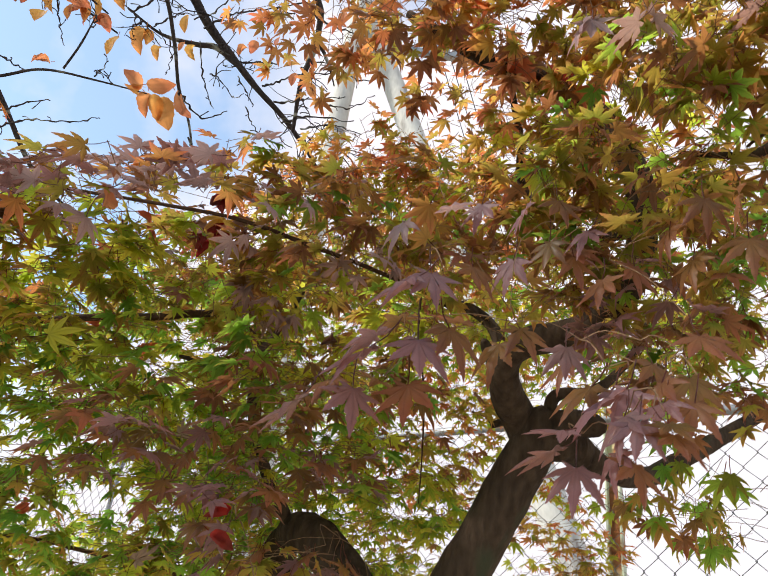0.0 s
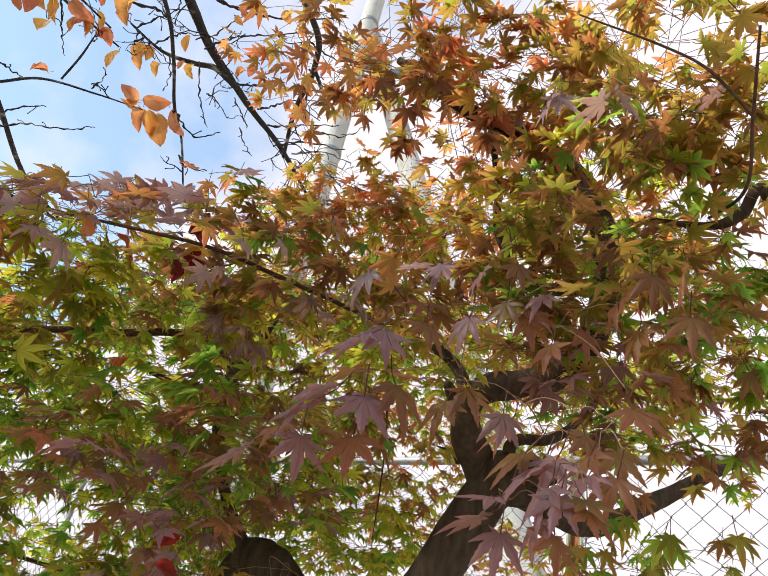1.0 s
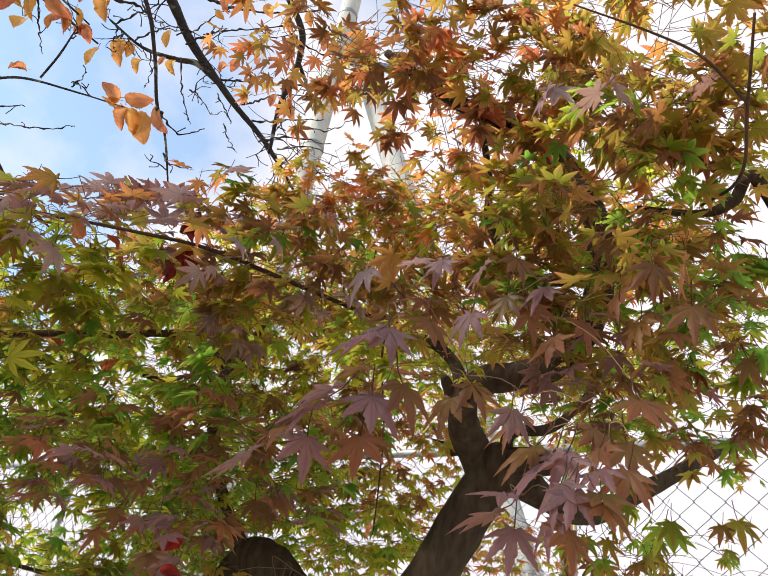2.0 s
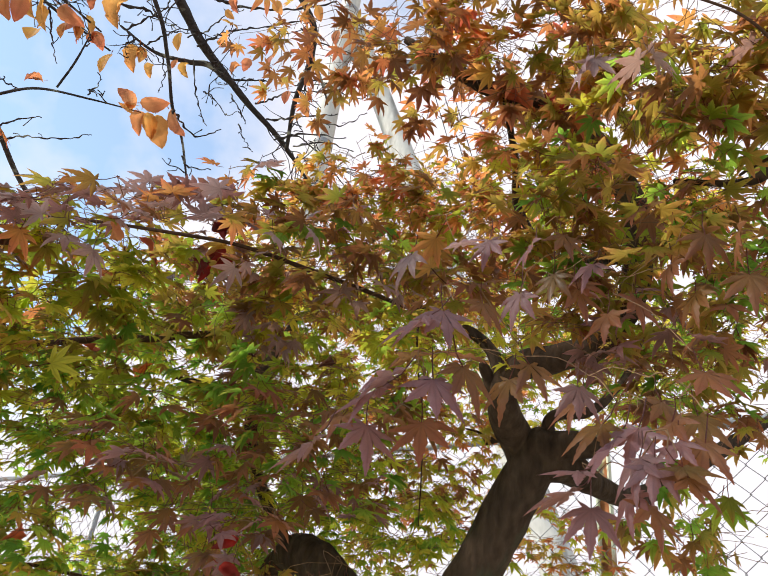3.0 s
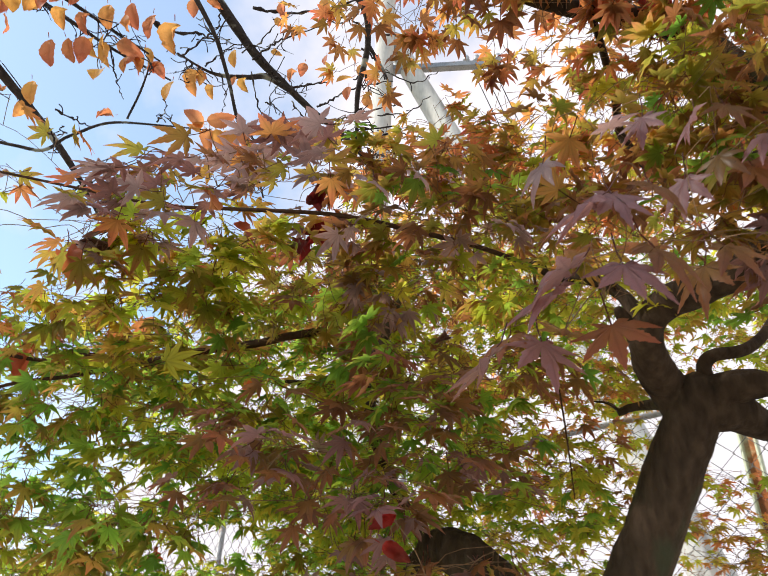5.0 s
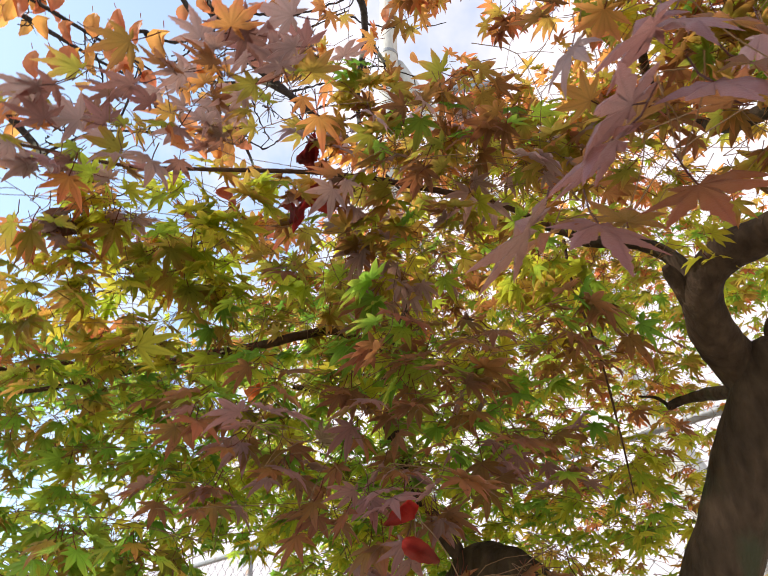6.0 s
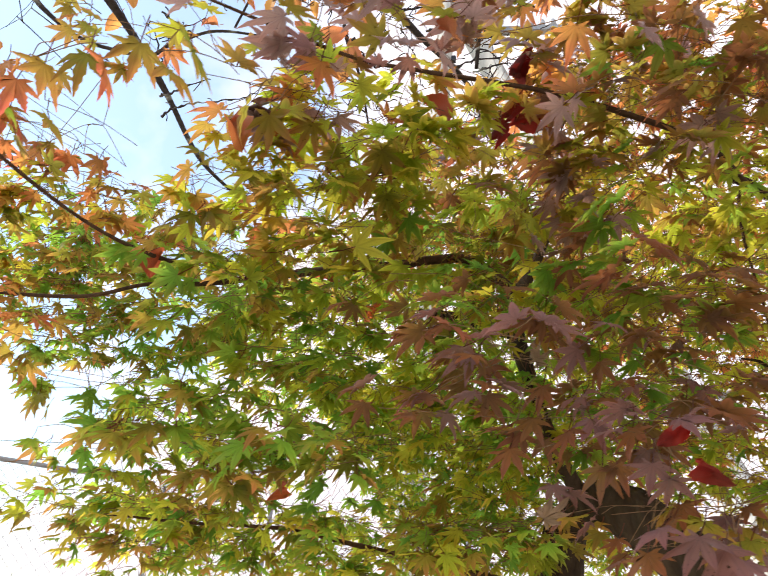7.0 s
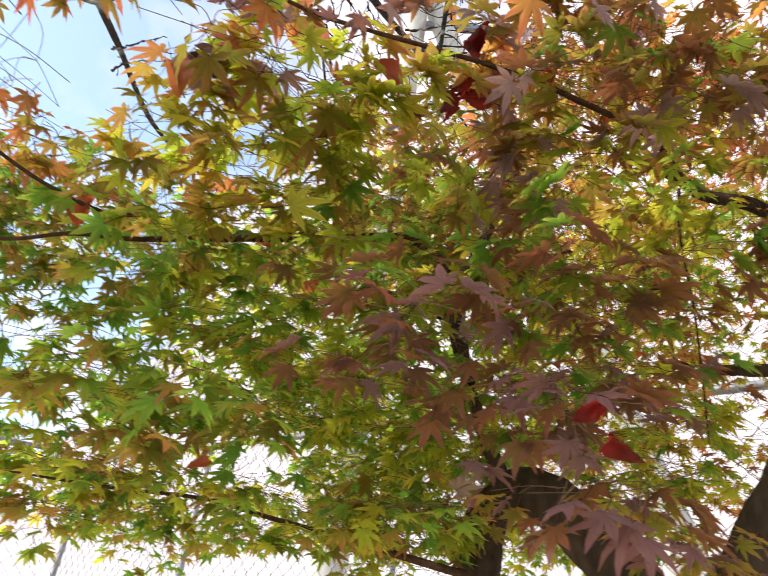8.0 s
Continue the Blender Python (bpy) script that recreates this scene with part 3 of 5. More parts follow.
maple_limb("stem", [(0.062, 1.570, 1.367, 0.06), (-0.002, 1.585, 1.520, 0.052), (-0.064, 1.605, 1.608, 0.05), (-0.113, 1.627, 1.664, 0.05), (-0.174, 1.650, 1.720, 0.048), (-0.226, 1.685, 1.739, 0.042), (-0.256, 1.730, 1.735, 0.036)], "second stem forking low from the trunk", 18, 0.12)
maple_limb("stem", [(-0.027, 1.900, -0.065, 0.07), (-0.115, 1.890, 0.478, 0.05), (-0.209, 1.860, 1.071, 0.042), (-0.272, 1.840, 1.467, 0.042), (-0.285, 1.820, 1.627, 0.042), (-0.275, 1.775, 1.705, 0.041), (-0.237, 1.710, 1.743, 0.035)], "thin upright stem grown into the next", 16, 0.12)
maple_limb("branch", [(-0.247, 1.700, 1.741, 0.016), (-0.304, 1.620, 1.825, 0.013), (-0.343, 1.550, 1.911, 0.014), (-0.372, 1.550, 2.018, 0.016), (-0.378, 1.560, 2.108, 0.015), (-0.349, 1.545, 2.162, 0.012), (-0.297, 1.500, 2.269, 0.006)],
           "upright branch", 9, 0.2)
maple_limb("branch", [(-0.380, 1.570, 2.042, 0.017), (-0.434, 1.597, 2.069, 0.014), (-0.495, 1.575, 2.075, 0.011), (-0.577, 1.560, 2.083, 0.004)], "short crooked spur", 8, 0.2)
maple_limb("branch", [(-0.371, 1.570, 2.129, 0.010), (-0.469, 1.545, 2.196, 0.010), (-0.554, 1.515, 2.179, 0.0095), (-0.619, 1.478, 2.145, 0.0095), (-0.733, 1.420, 2.100, 0.0085), (-0.815, 1.359, 2.051, 0.007), (-0.923, 1.280, 1.988, 0.0045),
                      (-0.974, 1.203, 1.943, 0.0035), (-1.030, 1.132, 1.882, 0.003), (-1.129, 1.000, 1.823, 0.002)], "long level branch", 8, 0.12, TWIG)
maple_limb("branch", [(-0.816, 1.357, 2.053, 0.006), (-0.893, 1.271, 2.029, 0.0042), (-0.943, 1.202, 1.988, 0.0037), (-1.007, 1.088, 1.978, 0.003), (-1.059, 0.940, 1.991, 0.0028), (-1.1, 0.79, 2.02, 0.0024), (-1.15, 0.6, 2.07, 0.0016)], "", 7, 0.1, TWIG)
maple_limb("branch", [(0.013, 1.330, 2.207, 0.0046), (-0.111, 1.150, 2.151, 0.0046), (-0.241, 1.070, 2.145, 0.0042), (-0.291, 1.050, 2.149, 0.0039), (-0.359, 1.020, 2.146, 0.0036), (-0.443, 0.975, 2.125, 0.0031), (-0.505, 0.940, 2.107, 0.0027),
                      (-0.571, 0.895, 2.084, 0.0025), (-0.655, 0.820, 2.063, 0.0020), (-0.751, 0.720, 2.031, 0.0013)], "thin level branch", 7, 0.1, TWIG)
maple_limb("branch", [(-0.313, 1.750, 1.582, 0.009), (-0.569, 1.771, 1.621, 0.006), (-0.719, 1.693, 1.634, 0.0048), (-0.809, 1.615, 1.639, 0.0038), (-0.948, 1.508, 1.622, 0.0028), (-1.062, 1.390, 1.610, 0.0015)], "", 7, 0.1, TWIG)
maple_limb("branch", [(0.837, 1.240, 2.058, 0.0128), (0.757, 1.050, 2.300, 0.0112), (0.594, 0.900, 2.390, 0.0112), (0.552, 0.910, 2.339, 0.0104), (0.503, 0.930, 2.318, 0.0072), (0.401, 0.950, 2.326, 0.0048)], "pale grey-green branch", 9, 0.15)
maple_limb("branch", [(0.501, 0.920, 2.328, 0.0027), (0.442, 0.720, 2.210, 0.0025), (0.400, 0.620, 2.235, 0.0023), (0.357, 0.520, 2.270, 0.0016)], "", 7, 0.1, TWIG)
maple_limb("branch", [(0.402, 0.620, 2.235, 0.0020), (0.326, 0.576, 2.251, 0.0018), (0.265, 0.571, 2.277, 0.0016), (0.162, 0.565, 2.301, 0.0011)], "", 7, 0.1, TWIG)

maple_limb("twig", [(-0.007, 1.330, 2.205, 0.003), (-0.002, 1.360, 2.125, 0.0025), (0.023, 1.400, 2.007, 0.002), (0.032, 1.420, 1.887, 0.0018), (0.035, 1.430, 1.787, 0.001)], "thin hanging shoot", 6, 0.1, TWIG)

LEAVES = {k: [] for k in LEAF}        # palette: (shape, pose)
TWIGS = []


def shoot(a, b, rng, sag=0.01, r=0.0016):
    bow = 0.12 * (b - a).length
    mid = (a + b) / 2 + Vector((rng.uniform(-bow, bow), rng.uniform(-bow, bow), sag + rng.uniform(-bow, bow) * 0.6))
    return [(*a, r * 1.2), (*mid, r), (*b, r * 0.7)]


def spray(a, b, wide, leaves, palette, rng, size=0.05, droop=(5, 55), tilt=30):
    """A leafy twig from a to b: side shoots left and right in one loose sheet, each with a fan of leaves at its end."""
    a, b = Vector(a), Vector(b)
    run = b - a
    side = run.cross(Vector((0, 0, 1))).normalized()
    lines = [shoot(a, b, rng, 0.012, 0.00045)]
    count = 0
    while count < leaves:
        s = rng.uniform(0.15, 1.0)
        hand = rng.choice((-1, 1))
        reach = wide * rng.uniform(0.25, 1.0) * (1.15 - 0.5 * s)
        start = a + run * s + Vector((0, 0, 0.01 * math.sin(3.1 * s)))
        end = start + side * hand * reach + run.normalized() * reach * rng.uniform(0.1, 0.7) + Vector((0, 0, rng.uniform(-0.03, 0.02)))
        lines.append(shoot(start, end, rng, 0.004, 0.00022))
        ahead = end - start
        base_angle = math.atan2(ahead.y, ahead.x)
        for fan in rng.sample((-75, -40, 0, 38, 78), rng.choice((2, 3, 3, 4))):
            ang = base_angle + radians(fan + rng.uniform(-15, 15))
            out = (math.cos(ang), math.sin(ang))
            stalk = rng.uniform(0.015, 0.035)
            at = end + Vector((out[0] * stalk, out[1] * stalk, rng.uniform(-0.02, 0.004)))
            pal = rng.choice(palette)
            LEAVES[pal].append((rng.randrange(12), leaf_pose(at, out, rng.uniform(*droop), rng.gauss(0, tilt), size * rng.uniform(0.72, 1.15), rng)))
            count += 1
    TWIGS.append(lines)


def clump(centre, radii, sprays, palette, size=0.0, each=0, seed=0, droop=(0, 50), turn=0.0, tilt=24):
    """Sprays scattered through an ellipsoid of the crown, growing away from the trunk; turn: its long axis, degrees. The outer shoots bear the larger leaves."""
    size = size or (0.043 if centre[1] < 1.35 else 0.038 if centre[1] < 1.75 else 0.031)
    each = each or (9 if centre[1] < 1.35 else 11 if centre[1] < 1.75 else 13)
    rng = random.Random(1000 + seed + int(1000 * abs(centre[0] + 3 * centre[1] + 7 * centre[2])))
    c, si = math.cos(radians(turn)), math.sin(radians(turn))
    for _ in range(sprays):
        while True:
            q = [rng.uniform(-1, 1) for _ in range(3)]
            if q[0] ** 2 + q[1] ** 2 + q[2] ** 2 < 1:
                break
        x, y, z = q[0] * radii[0], q[1] * radii[1], q[2] * radii[2]
        p = Vector((centre[0] + x * c - y * si, centre[1] + x * si + y * c, centre[2] + z))
        away = Vector((p.x - 0.15, p.y - 1.55, 0))
        ang = math.atan2(away.y, away.x) + rng.gauss(0, 0.9)
        length = rng.uniform(0.12, 0.28) * (size / 0.05) ** 0.5
        run = Vector((math.cos(ang) * length, math.sin(ang) * length, rng.uniform(-0.05, 0.03)))
        start = p - run * 0.5
        if max(radii) < 0.17:
            hub = Vector(centre) + Vector((0.02, 0.09, 0.05))
            bend = (hub + start) / 2 + Vector((rng.uniform(-0.03, 0.03), rng.uniform(-0.02, 0.02), 0.025))
            TWIGS.append([[(*hub, 0.0006), (*bend, 0.0005), (*start, 0.0004)]])
        spray(start, p + run * 0.5, 0.115 * (size / 0.05) ** 0.5, each, palette, rng, size, droop, tilt)


# near mauve and russet leaves, in front of the limbs, each on its stalk
def near_leaf(at, tip, tilt, palette):
    """A leaf from its joint to the tip of its middle lobe, the blade as level as that allows, turned about its rib by tilt degrees."""
    at, tip = Vector(at), Vector(tip)
    y = (tip - at).normalized()
    x = y.cross(Vector((0, 0, 1))).normalized()
    turn = Matrix((x, y, x.cross(y))).transposed() @ Matrix.Rotation(radians(tilt), 3, "Y")
    size = (tip - at).length
    LEAVES[palette].append((near_rng.randrange(12), Matrix.Translation(at) @ turn.to_4x4() @ Matrix.Diagonal((0.84 * size, 0.9 * size, 0.88 * size, 1))))
    NEAR_JOINTS.append(at - y * size * 0.5 + Vector((0, 0, 0.01)))


near_rng, NEAR_JOINTS = random.Random(5), []
near_leaf((-0.017, 0.660, 1.855), (-0.071, 0.656, 1.824), -12, "mauve")
near_leaf((0.001, 0.670, 1.871), (0.011, 0.643, 1.821), 10, "mauve")
near_leaf((0.045, 0.700, 1.902), (0.054, 0.669, 1.858), -8, "russet")
near_leaf((-0.044, 0.660, 1.791), (-0.087, 0.626, 1.767), 15, "mauve")
near_leaf((-0.051, 0.680, 1.786), (-0.114, 0.683, 1.750), -20, "mauve")
near_leaf((-0.005, 0.650, 1.787), (-0.001, 0.614, 1.737), 5, "mauve")
near_leaf((0.023, 0.660, 1.807), (0.051, 0.634, 1.758), 12, "russet")
near_leaf((-0.026, 0.720, 1.838), (-0.048, 0.675, 1.832), 20, "russet")
near_leaf((0.037, 0.720, 1.845), (0.004, 0.682, 1.841), -15, "russet")
near_leaf((-0.108, 0.670, 1.723), (-0.149, 0.651, 1.682), 8, "mauve")
near_leaf((-0.064, 0.720, 1.758), (-0.053, 0.683, 1.706), -6, "mauve")
near_leaf((-0.091, 0.740, 1.771), (-0.105, 0.700, 1.745), 15, "russet")
near_leaf((-0.010, 0.700, 1.761), (-0.014, 0.662, 1.710), 14, "russet")
near_leaf((-0.040, 0.750, 1.780), (-0.045, 0.701, 1.771), -20, "russet")
near_leaf((0.079, 0.720, 1.825), (0.056, 0.699, 1.779), -10, "russet")
near_leaf((0.100, 0.720, 1.845), (0.116, 0.684, 1.803), 10, "russet")
near_leaf((0.123, 0.630, 1.712), (0.082, 0.607, 1.702), -10, "mauve")
near_leaf((0.117, 0.640, 1.697), (0.069, 0.637, 1.680), 6, "mauve")
near_leaf((0.134, 0.640, 1.685), (0.125, 0.612, 1.647), -4, "mauve")
near_leaf((0.127, 0.640, 1.792), (0.122, 0.615, 1.753), -12, "mauve")
near_leaf((0.162, 0.600, 1.720), (0.137, 0.577, 1.686), 10, "mauve")
near_leaf((0.169, 0.590, 1.713), (0.154, 0.563, 1.679), -12, "mauve")
near_leaf((0.172, 0.610, 1.686), (0.171, 0.576, 1.650), -25, "russet")
near_leaf((0.187, 0.580, 1.711), (0.192, 0.542, 1.692), 10, "russet")
near_leaf((0.190, 0.580, 1.703), (0.188, 0.548, 1.676), -8, "russet")
near_leaf((0.164, 0.650, 1.753), (0.115, 0.625, 1.710), 14, "mauve")
near_leaf((0.157, 0.670, 1.769), (0.116, 0.650, 1.735), -12, "russet")
near_leaf((0.179, 0.640, 1.759), (0.150, 0.615, 1.716), -16, "mauve")
near_leaf((0.210, 0.640, 1.769), (0.180, 0.620, 1.730), 12, "russet")
near_leaf((0.227, 0.620, 1.746), (0.208, 0.600, 1.706), -18, "russet")
near_leaf((0.145, 0.700, 1.806), (0.114, 0.680, 1.767), 10, "russet")
near_leaf((0.161, 0.620, 1.696), (0.141, 0.600, 1.665), 18, "mauve")
near_leaf((0.239, 0.650, 1.781), (0.238, 0.626, 1.737), 5, "russet")
near_leaf((0.211, 0.660, 1.795), (0.218, 0.630, 1.754), -10, "russet")
near_leaf((0.202, 0.620, 1.743), (0.177, 0.596, 1.713), 6, "mauve")
near_leaf((0.267, 0.680, 1.840), (0.269, 0.640, 1.795), 10, "russet")
near_leaf((0.161, 0.630, 2.225), (0.161, 0.635, 2.177), 15, "dusk")
near_leaf((0.152, 0.640, 2.227), (0.128, 0.644, 2.183), -15, "dusk")
near_leaf((0.216, 0.630, 2.231), (0.167, 0.648, 2.200), -5, "dusk")
near_leaf((0.245, 0.650, 2.268), (0.277, 0.635, 2.223), 12, "dusk")
near_leaf((0.309, 0.680, 2.319), (0.320, 0.671, 2.267), -10, "orange")
near_leaf((0.318, 0.680, 2.263), (0.267, 0.691, 2.223), 10, "russet")
near_leaf((0.377, 0.710, 2.300), (0.347, 0.722, 2.242), -6, "russet")
near_leaf((0.277, 0.690, 2.264), (0.227, 0.687, 2.231), 12, "russet")
near_leaf((0.399, 0.680, 2.345), (0.344, 0.690, 2.324), 10, "dusk")
near_leaf((0.269, 0.770, 2.294), (0.284, 0.769, 2.224), 8, "olive")
near_leaf((0.420, 0.730, 2.298), (0.394, 0.739, 2.238), -8, "olive")
near_leaf((-0.009, 0.760, 2.022), (-0.029, 0.784, 1.983), 30, "orange")
near_leaf((-0.038, 0.780, 2.006), (-0.063, 0.777, 1.952), -35, "dusk")
near_leaf((0.017, 0.700, 1.975), (0.022, 0.656, 1.966), 20, "dusk")
near_leaf((0.050, 0.700, 1.986), (0.036, 0.687, 1.940), -12, "mauve")
near_leaf((0.103, 0.720, 2.000), (0.075, 0.711, 1.959), 10, "mauve")
near_leaf((0.144, 0.780, 2.000), (0.128, 0.768, 1.946), -8, "russet")
near_leaf((0.174, 0.780, 1.982), (0.184, 0.760, 1.928), 12, "russet")
near_leaf((0.097, 0.760, 1.954), (0.078, 0.748, 1.903), -15, "mauve")
near_leaf((0.195, 0.740, 1.929), (0.172, 0.720, 1.880), 6, "russet")
near_leaf((0.247, 0.780, 1.977), (0.252, 0.760, 1.921), -10, "russet")
near_leaf((0.276, 0.740, 2.007), (0.252, 0.730, 1.957), 12, "russet")
near_leaf((0.301, 0.700, 2.026), (0.301, 0.680, 1.969), -6, "russet")
near_leaf((0.330, 0.680, 2.022), (0.308, 0.686, 1.964), 10, "russet")
near_leaf((0.344, 0.700, 1.977), (0.334, 0.680, 1.921), -12, "russet")
near_leaf((0.147, 0.740, 2.033), (0.157, 0.720, 1.986), 14, "russet")
near_leaf((0.188, 0.760, 2.008), (0.159, 0.739, 1.970), -16, "mauve")
near_leaf((0.300, 0.740, 1.969), (0.277, 0.726, 1.920), 8, "russet")
near_leaf((-0.244, 0.880, 2.080), (-0.218, 0.874, 2.044), 15, "dusk")
near_leaf((-0.187, 0.880, 2.091), (-0.169, 0.865, 2.053), -10, "dusk")
near_leaf((-0.727, 0.740, 1.942), (-0.717, 0.733, 1.888), 10, "olive")
near_leaf((-0.663, 0.730, 1.918), (-0.631, 0.725, 1.868), -8, "olive")
near_leaf((-0.687, 0.740, 1.904), (-0.650, 0.733, 1.864), 14, "olive")
near_leaf((-0.660, 0.800, 1.979), (-0.628, 0.758, 1.964), -12, "olive")
near_leaf((-0.822, 0.740, 1.923), (-0.803, 0.735, 1.872), 10, "olive")
near_leaf((-0.871, 0.760, 1.929), (-0.865, 0.748, 1.876), -10, "orange")
near_leaf((-0.780, 0.740, 1.933), (-0.772, 0.726, 1.884), 8, "olive")
near_leaf((-0.764, 0.750, 1.924), (-0.742, 0.749, 1.874), -15, "orange")
near_leaf((-0.686, 0.880, 1.999), (-0.699, 0.870, 1.941), 10, "olive")
near_leaf((-0.654, 0.880, 1.982), (-0.645, 0.899, 1.924), -12, "olive")
near_leaf((-0.647, 0.900, 2.010), (-0.602, 0.872, 1.994), 8, "olive")
near_leaf((-0.588, 0.840, 2.017), (-0.583, 0.831, 1.963), -8, "orange")
near_leaf((-0.496, 0.800, 1.991), (-0.472, 0.761, 1.960), 12, "dusk")
near_leaf((-0.453, 0.800, 1.974), (-0.432, 0.779, 1.928), -14, "dusk")
near_leaf((-0.923, 0.860, 1.974), (-0.889, 0.864, 1.931), 10, "olive")
near_leaf((-0.960, 0.860, 1.952), (-0.922, 0.867, 1.913), -10, "olive")
near_leaf((-0.980, 0.840, 1.988), (-0.944, 0.838, 1.953), 8, "green")
near_leaf((-1.055, 1.260, 1.779), (-1.036, 1.287, 1.732), -10, "green")
near_leaf((-1.065, 1.260, 1.770), (-1.054, 1.218, 1.746), 12, "green")
near_leaf((-0.998, 1.280, 1.785), (-0.970, 1.281, 1.738), 8, "green")
near_leaf((-0.987, 1.280, 1.790), (-0.941, 1.265, 1.778), -8, "green")
near_leaf((-1.077, 1.200, 1.680), (-1.062, 1.168, 1.653), 6, "green")
near_leaf((-1.013, 1.240, 1.676), (-0.994, 1.218, 1.642), -10, "green")
near_leaf((-0.206, 1.000, 1.571), (-0.231, 0.972, 1.530), 8, "mauve")
near_leaf((-0.225, 1.000, 1.580), (-0.254, 0.973, 1.542), -10, "mauve")
near_leaf((-0.256, 1.000, 1.585), (-0.291, 0.971, 1.565), 6, "mauve")
near_leaf((-0.186, 1.020, 1.566), (-0.190, 0.981, 1.535), -8, "mauve")
near_leaf((-0.265, 1.020, 1.566), (-0.282, 0.986, 1.534), 10, "russet")
near_leaf((-0.291, 1.080, 1.655), (-0.297, 1.061, 1.615), -10, "russet")
near_leaf((-0.276, 1.080, 1.659), (-0.270, 1.053, 1.623), 14, "russet")
near_leaf((-0.247, 1.050, 1.654), (-0.261, 1.020, 1.617), -8, "mauve")
near_leaf((-0.237, 1.030, 1.635), (-0.254, 0.999, 1.600), 12, "mauve")
near_leaf((-0.322, 1.100, 1.698), (-0.342, 1.080, 1.657), 8, "russet")
near_leaf((-0.361, 1.100, 1.711), (-0.380, 1.074, 1.672), -12, "russet")
near_leaf((-0.296, 1.100, 1.712), (-0.283, 1.073, 1.672), 10, "mauve")
near_leaf((-0.386, 1.120, 1.680), (-0.398, 1.091, 1.641), -6, "russet")
near_leaf((-0.257, 1.080, 1.699), (-0.275, 1.057, 1.658), 10, "russet")
near_leaf((-0.169, 1.200, 1.858), (-0.196, 1.194, 1.816), -10, "mauve")
near_leaf((-0.196, 1.220, 1.879), (-0.223, 1.215, 1.837), 8, "mauve")
near_leaf((-0.136, 1.200, 1.883), (-0.118, 1.182, 1.840), 12, "russet")
near_leaf((-0.324, 1.160, 1.809), (-0.300, 1.140, 1.770), -8, "russet")
near_leaf((-0.275, 1.160, 1.807), (-0.287, 1.146, 1.761), 9, "russet")
near_leaf((-0.347, 1.140, 1.765), (-0.362, 1.117, 1.723), -9, "russet")


def grey_band(count):
    """The grey-mauve leaf sheet on the outer twigs of the level branch, rising away from the path."""
    rng = random.Random(44)
    for _ in range(count):
        d = rng.uniform(0.0, 0.23)
        x = -0.395 - 0.56 * d + rng.uniform(-1, 1) * (0.155 + 0.23 * d)
        at = Vector((x, 0.69 + d, 1.982 + 0.68 * d + 0.13 * (x + 0.4) + rng.uniform(-0.028, 0.028)))
        ang = radians(rng.gauss(-125, 50))
        size = rng.uniform(0.034, 0.056)
        tip = at + Vector((math.cos(ang), math.sin(ang), rng.uniform(-0.42, 0.12))).normalized() * size
        near_leaf(at, tip, rng.gauss(0, 16), rng.choice(("dusk", "dusk", "dusk", "dusk", "mauve", "mauve", "russet", "olive", "olive", "orange")))


grey_band(84)


def near_twigs():
    """Thin twigs that carry the near leaves: each joint reaches back to the next one behind it."""
    for p in NEAR_JOINTS:
        behind = [q for q in NEAR_JOINTS if q.y > p.y + 0.01 and (q - p).length < 0.16]
        q = min(behind, key=lambda o: (o - p).length) if behind else p + Vector((0.03, 0.14, 0.05))
        TWIGS.append([[(*p, 0.0005), (*((p + q) / 2 + Vector((near_rng.uniform(-0.01, 0.01), 0, 0.01))), 0.0006), (*q, 0.0007)]])


near_twigs()

# left band, grey mauve above
clump((-0.60, 0.95, 2.09), (0.12, 0.08, 0.02), 3, ("lime", "orange", "dusk",), droop=(-14, 28), tilt=16)
clump((-0.25, 1.05, 2.2), (0.16, 0.12, 0.05), 8, ("olive", "dusk", "olive", "orange",))

# left middle, olive and yellow
clump((-0.53, 1.06, 2.07), (0.28, 0.14, 0.07), 10, ("lime", "olive", "lime",))
clump((-0.65, 1.15, 2.0), (0.2, 0.14, 0.05), 8, ("lime", "olive",))
clump((-0.28, 1.13, 2.12), (0.2, 0.15, 0.08), 9, ("olive", "lime", "russet", "dusk",))

# left low, green
clump((-0.65, 1.24, 1.94), (0.3, 0.2, 0.12), 13, ("green", "lime", "olive",))
clump((-0.43, 1.26, 2.0), (0.24, 0.18, 0.12), 9, ("green", "lime", "olive",))
clump((-0.76, 1.39, 1.8), (0.25, 0.2, 0.08), 8, ("green", "green", "lime",))
clump((-0.54, 1.43, 1.86), (0.25, 0.2, 0.14), 15, ("green", "lime", "lime",))
clump((-0.41, 1.62, 1.91), (0.25, 0.2, 0.14), 17, ("green", "lime",))
clump((-0.75, 1.53, 1.61), (0.3, 0.2, 0.06), 6, ("green", "lime", "olive",))
clump((-0.5, 1.58, 1.66), (0.25, 0.2, 0.08), 16, ("green", "lime", "olive",))

# russet veil before the stem
clump((-0.32, 1.13, 1.84), (0.2, 0.07, 0.08), 8, ("russet", "russet", "green",), each=6, droop=(0, 35), tilt=18)
clump((-0.3, 1.1, 1.74), (0.2, 0.07, 0.07), 8, ("mauve", "russet", "russet",), each=6, droop=(0, 35), tilt=18)

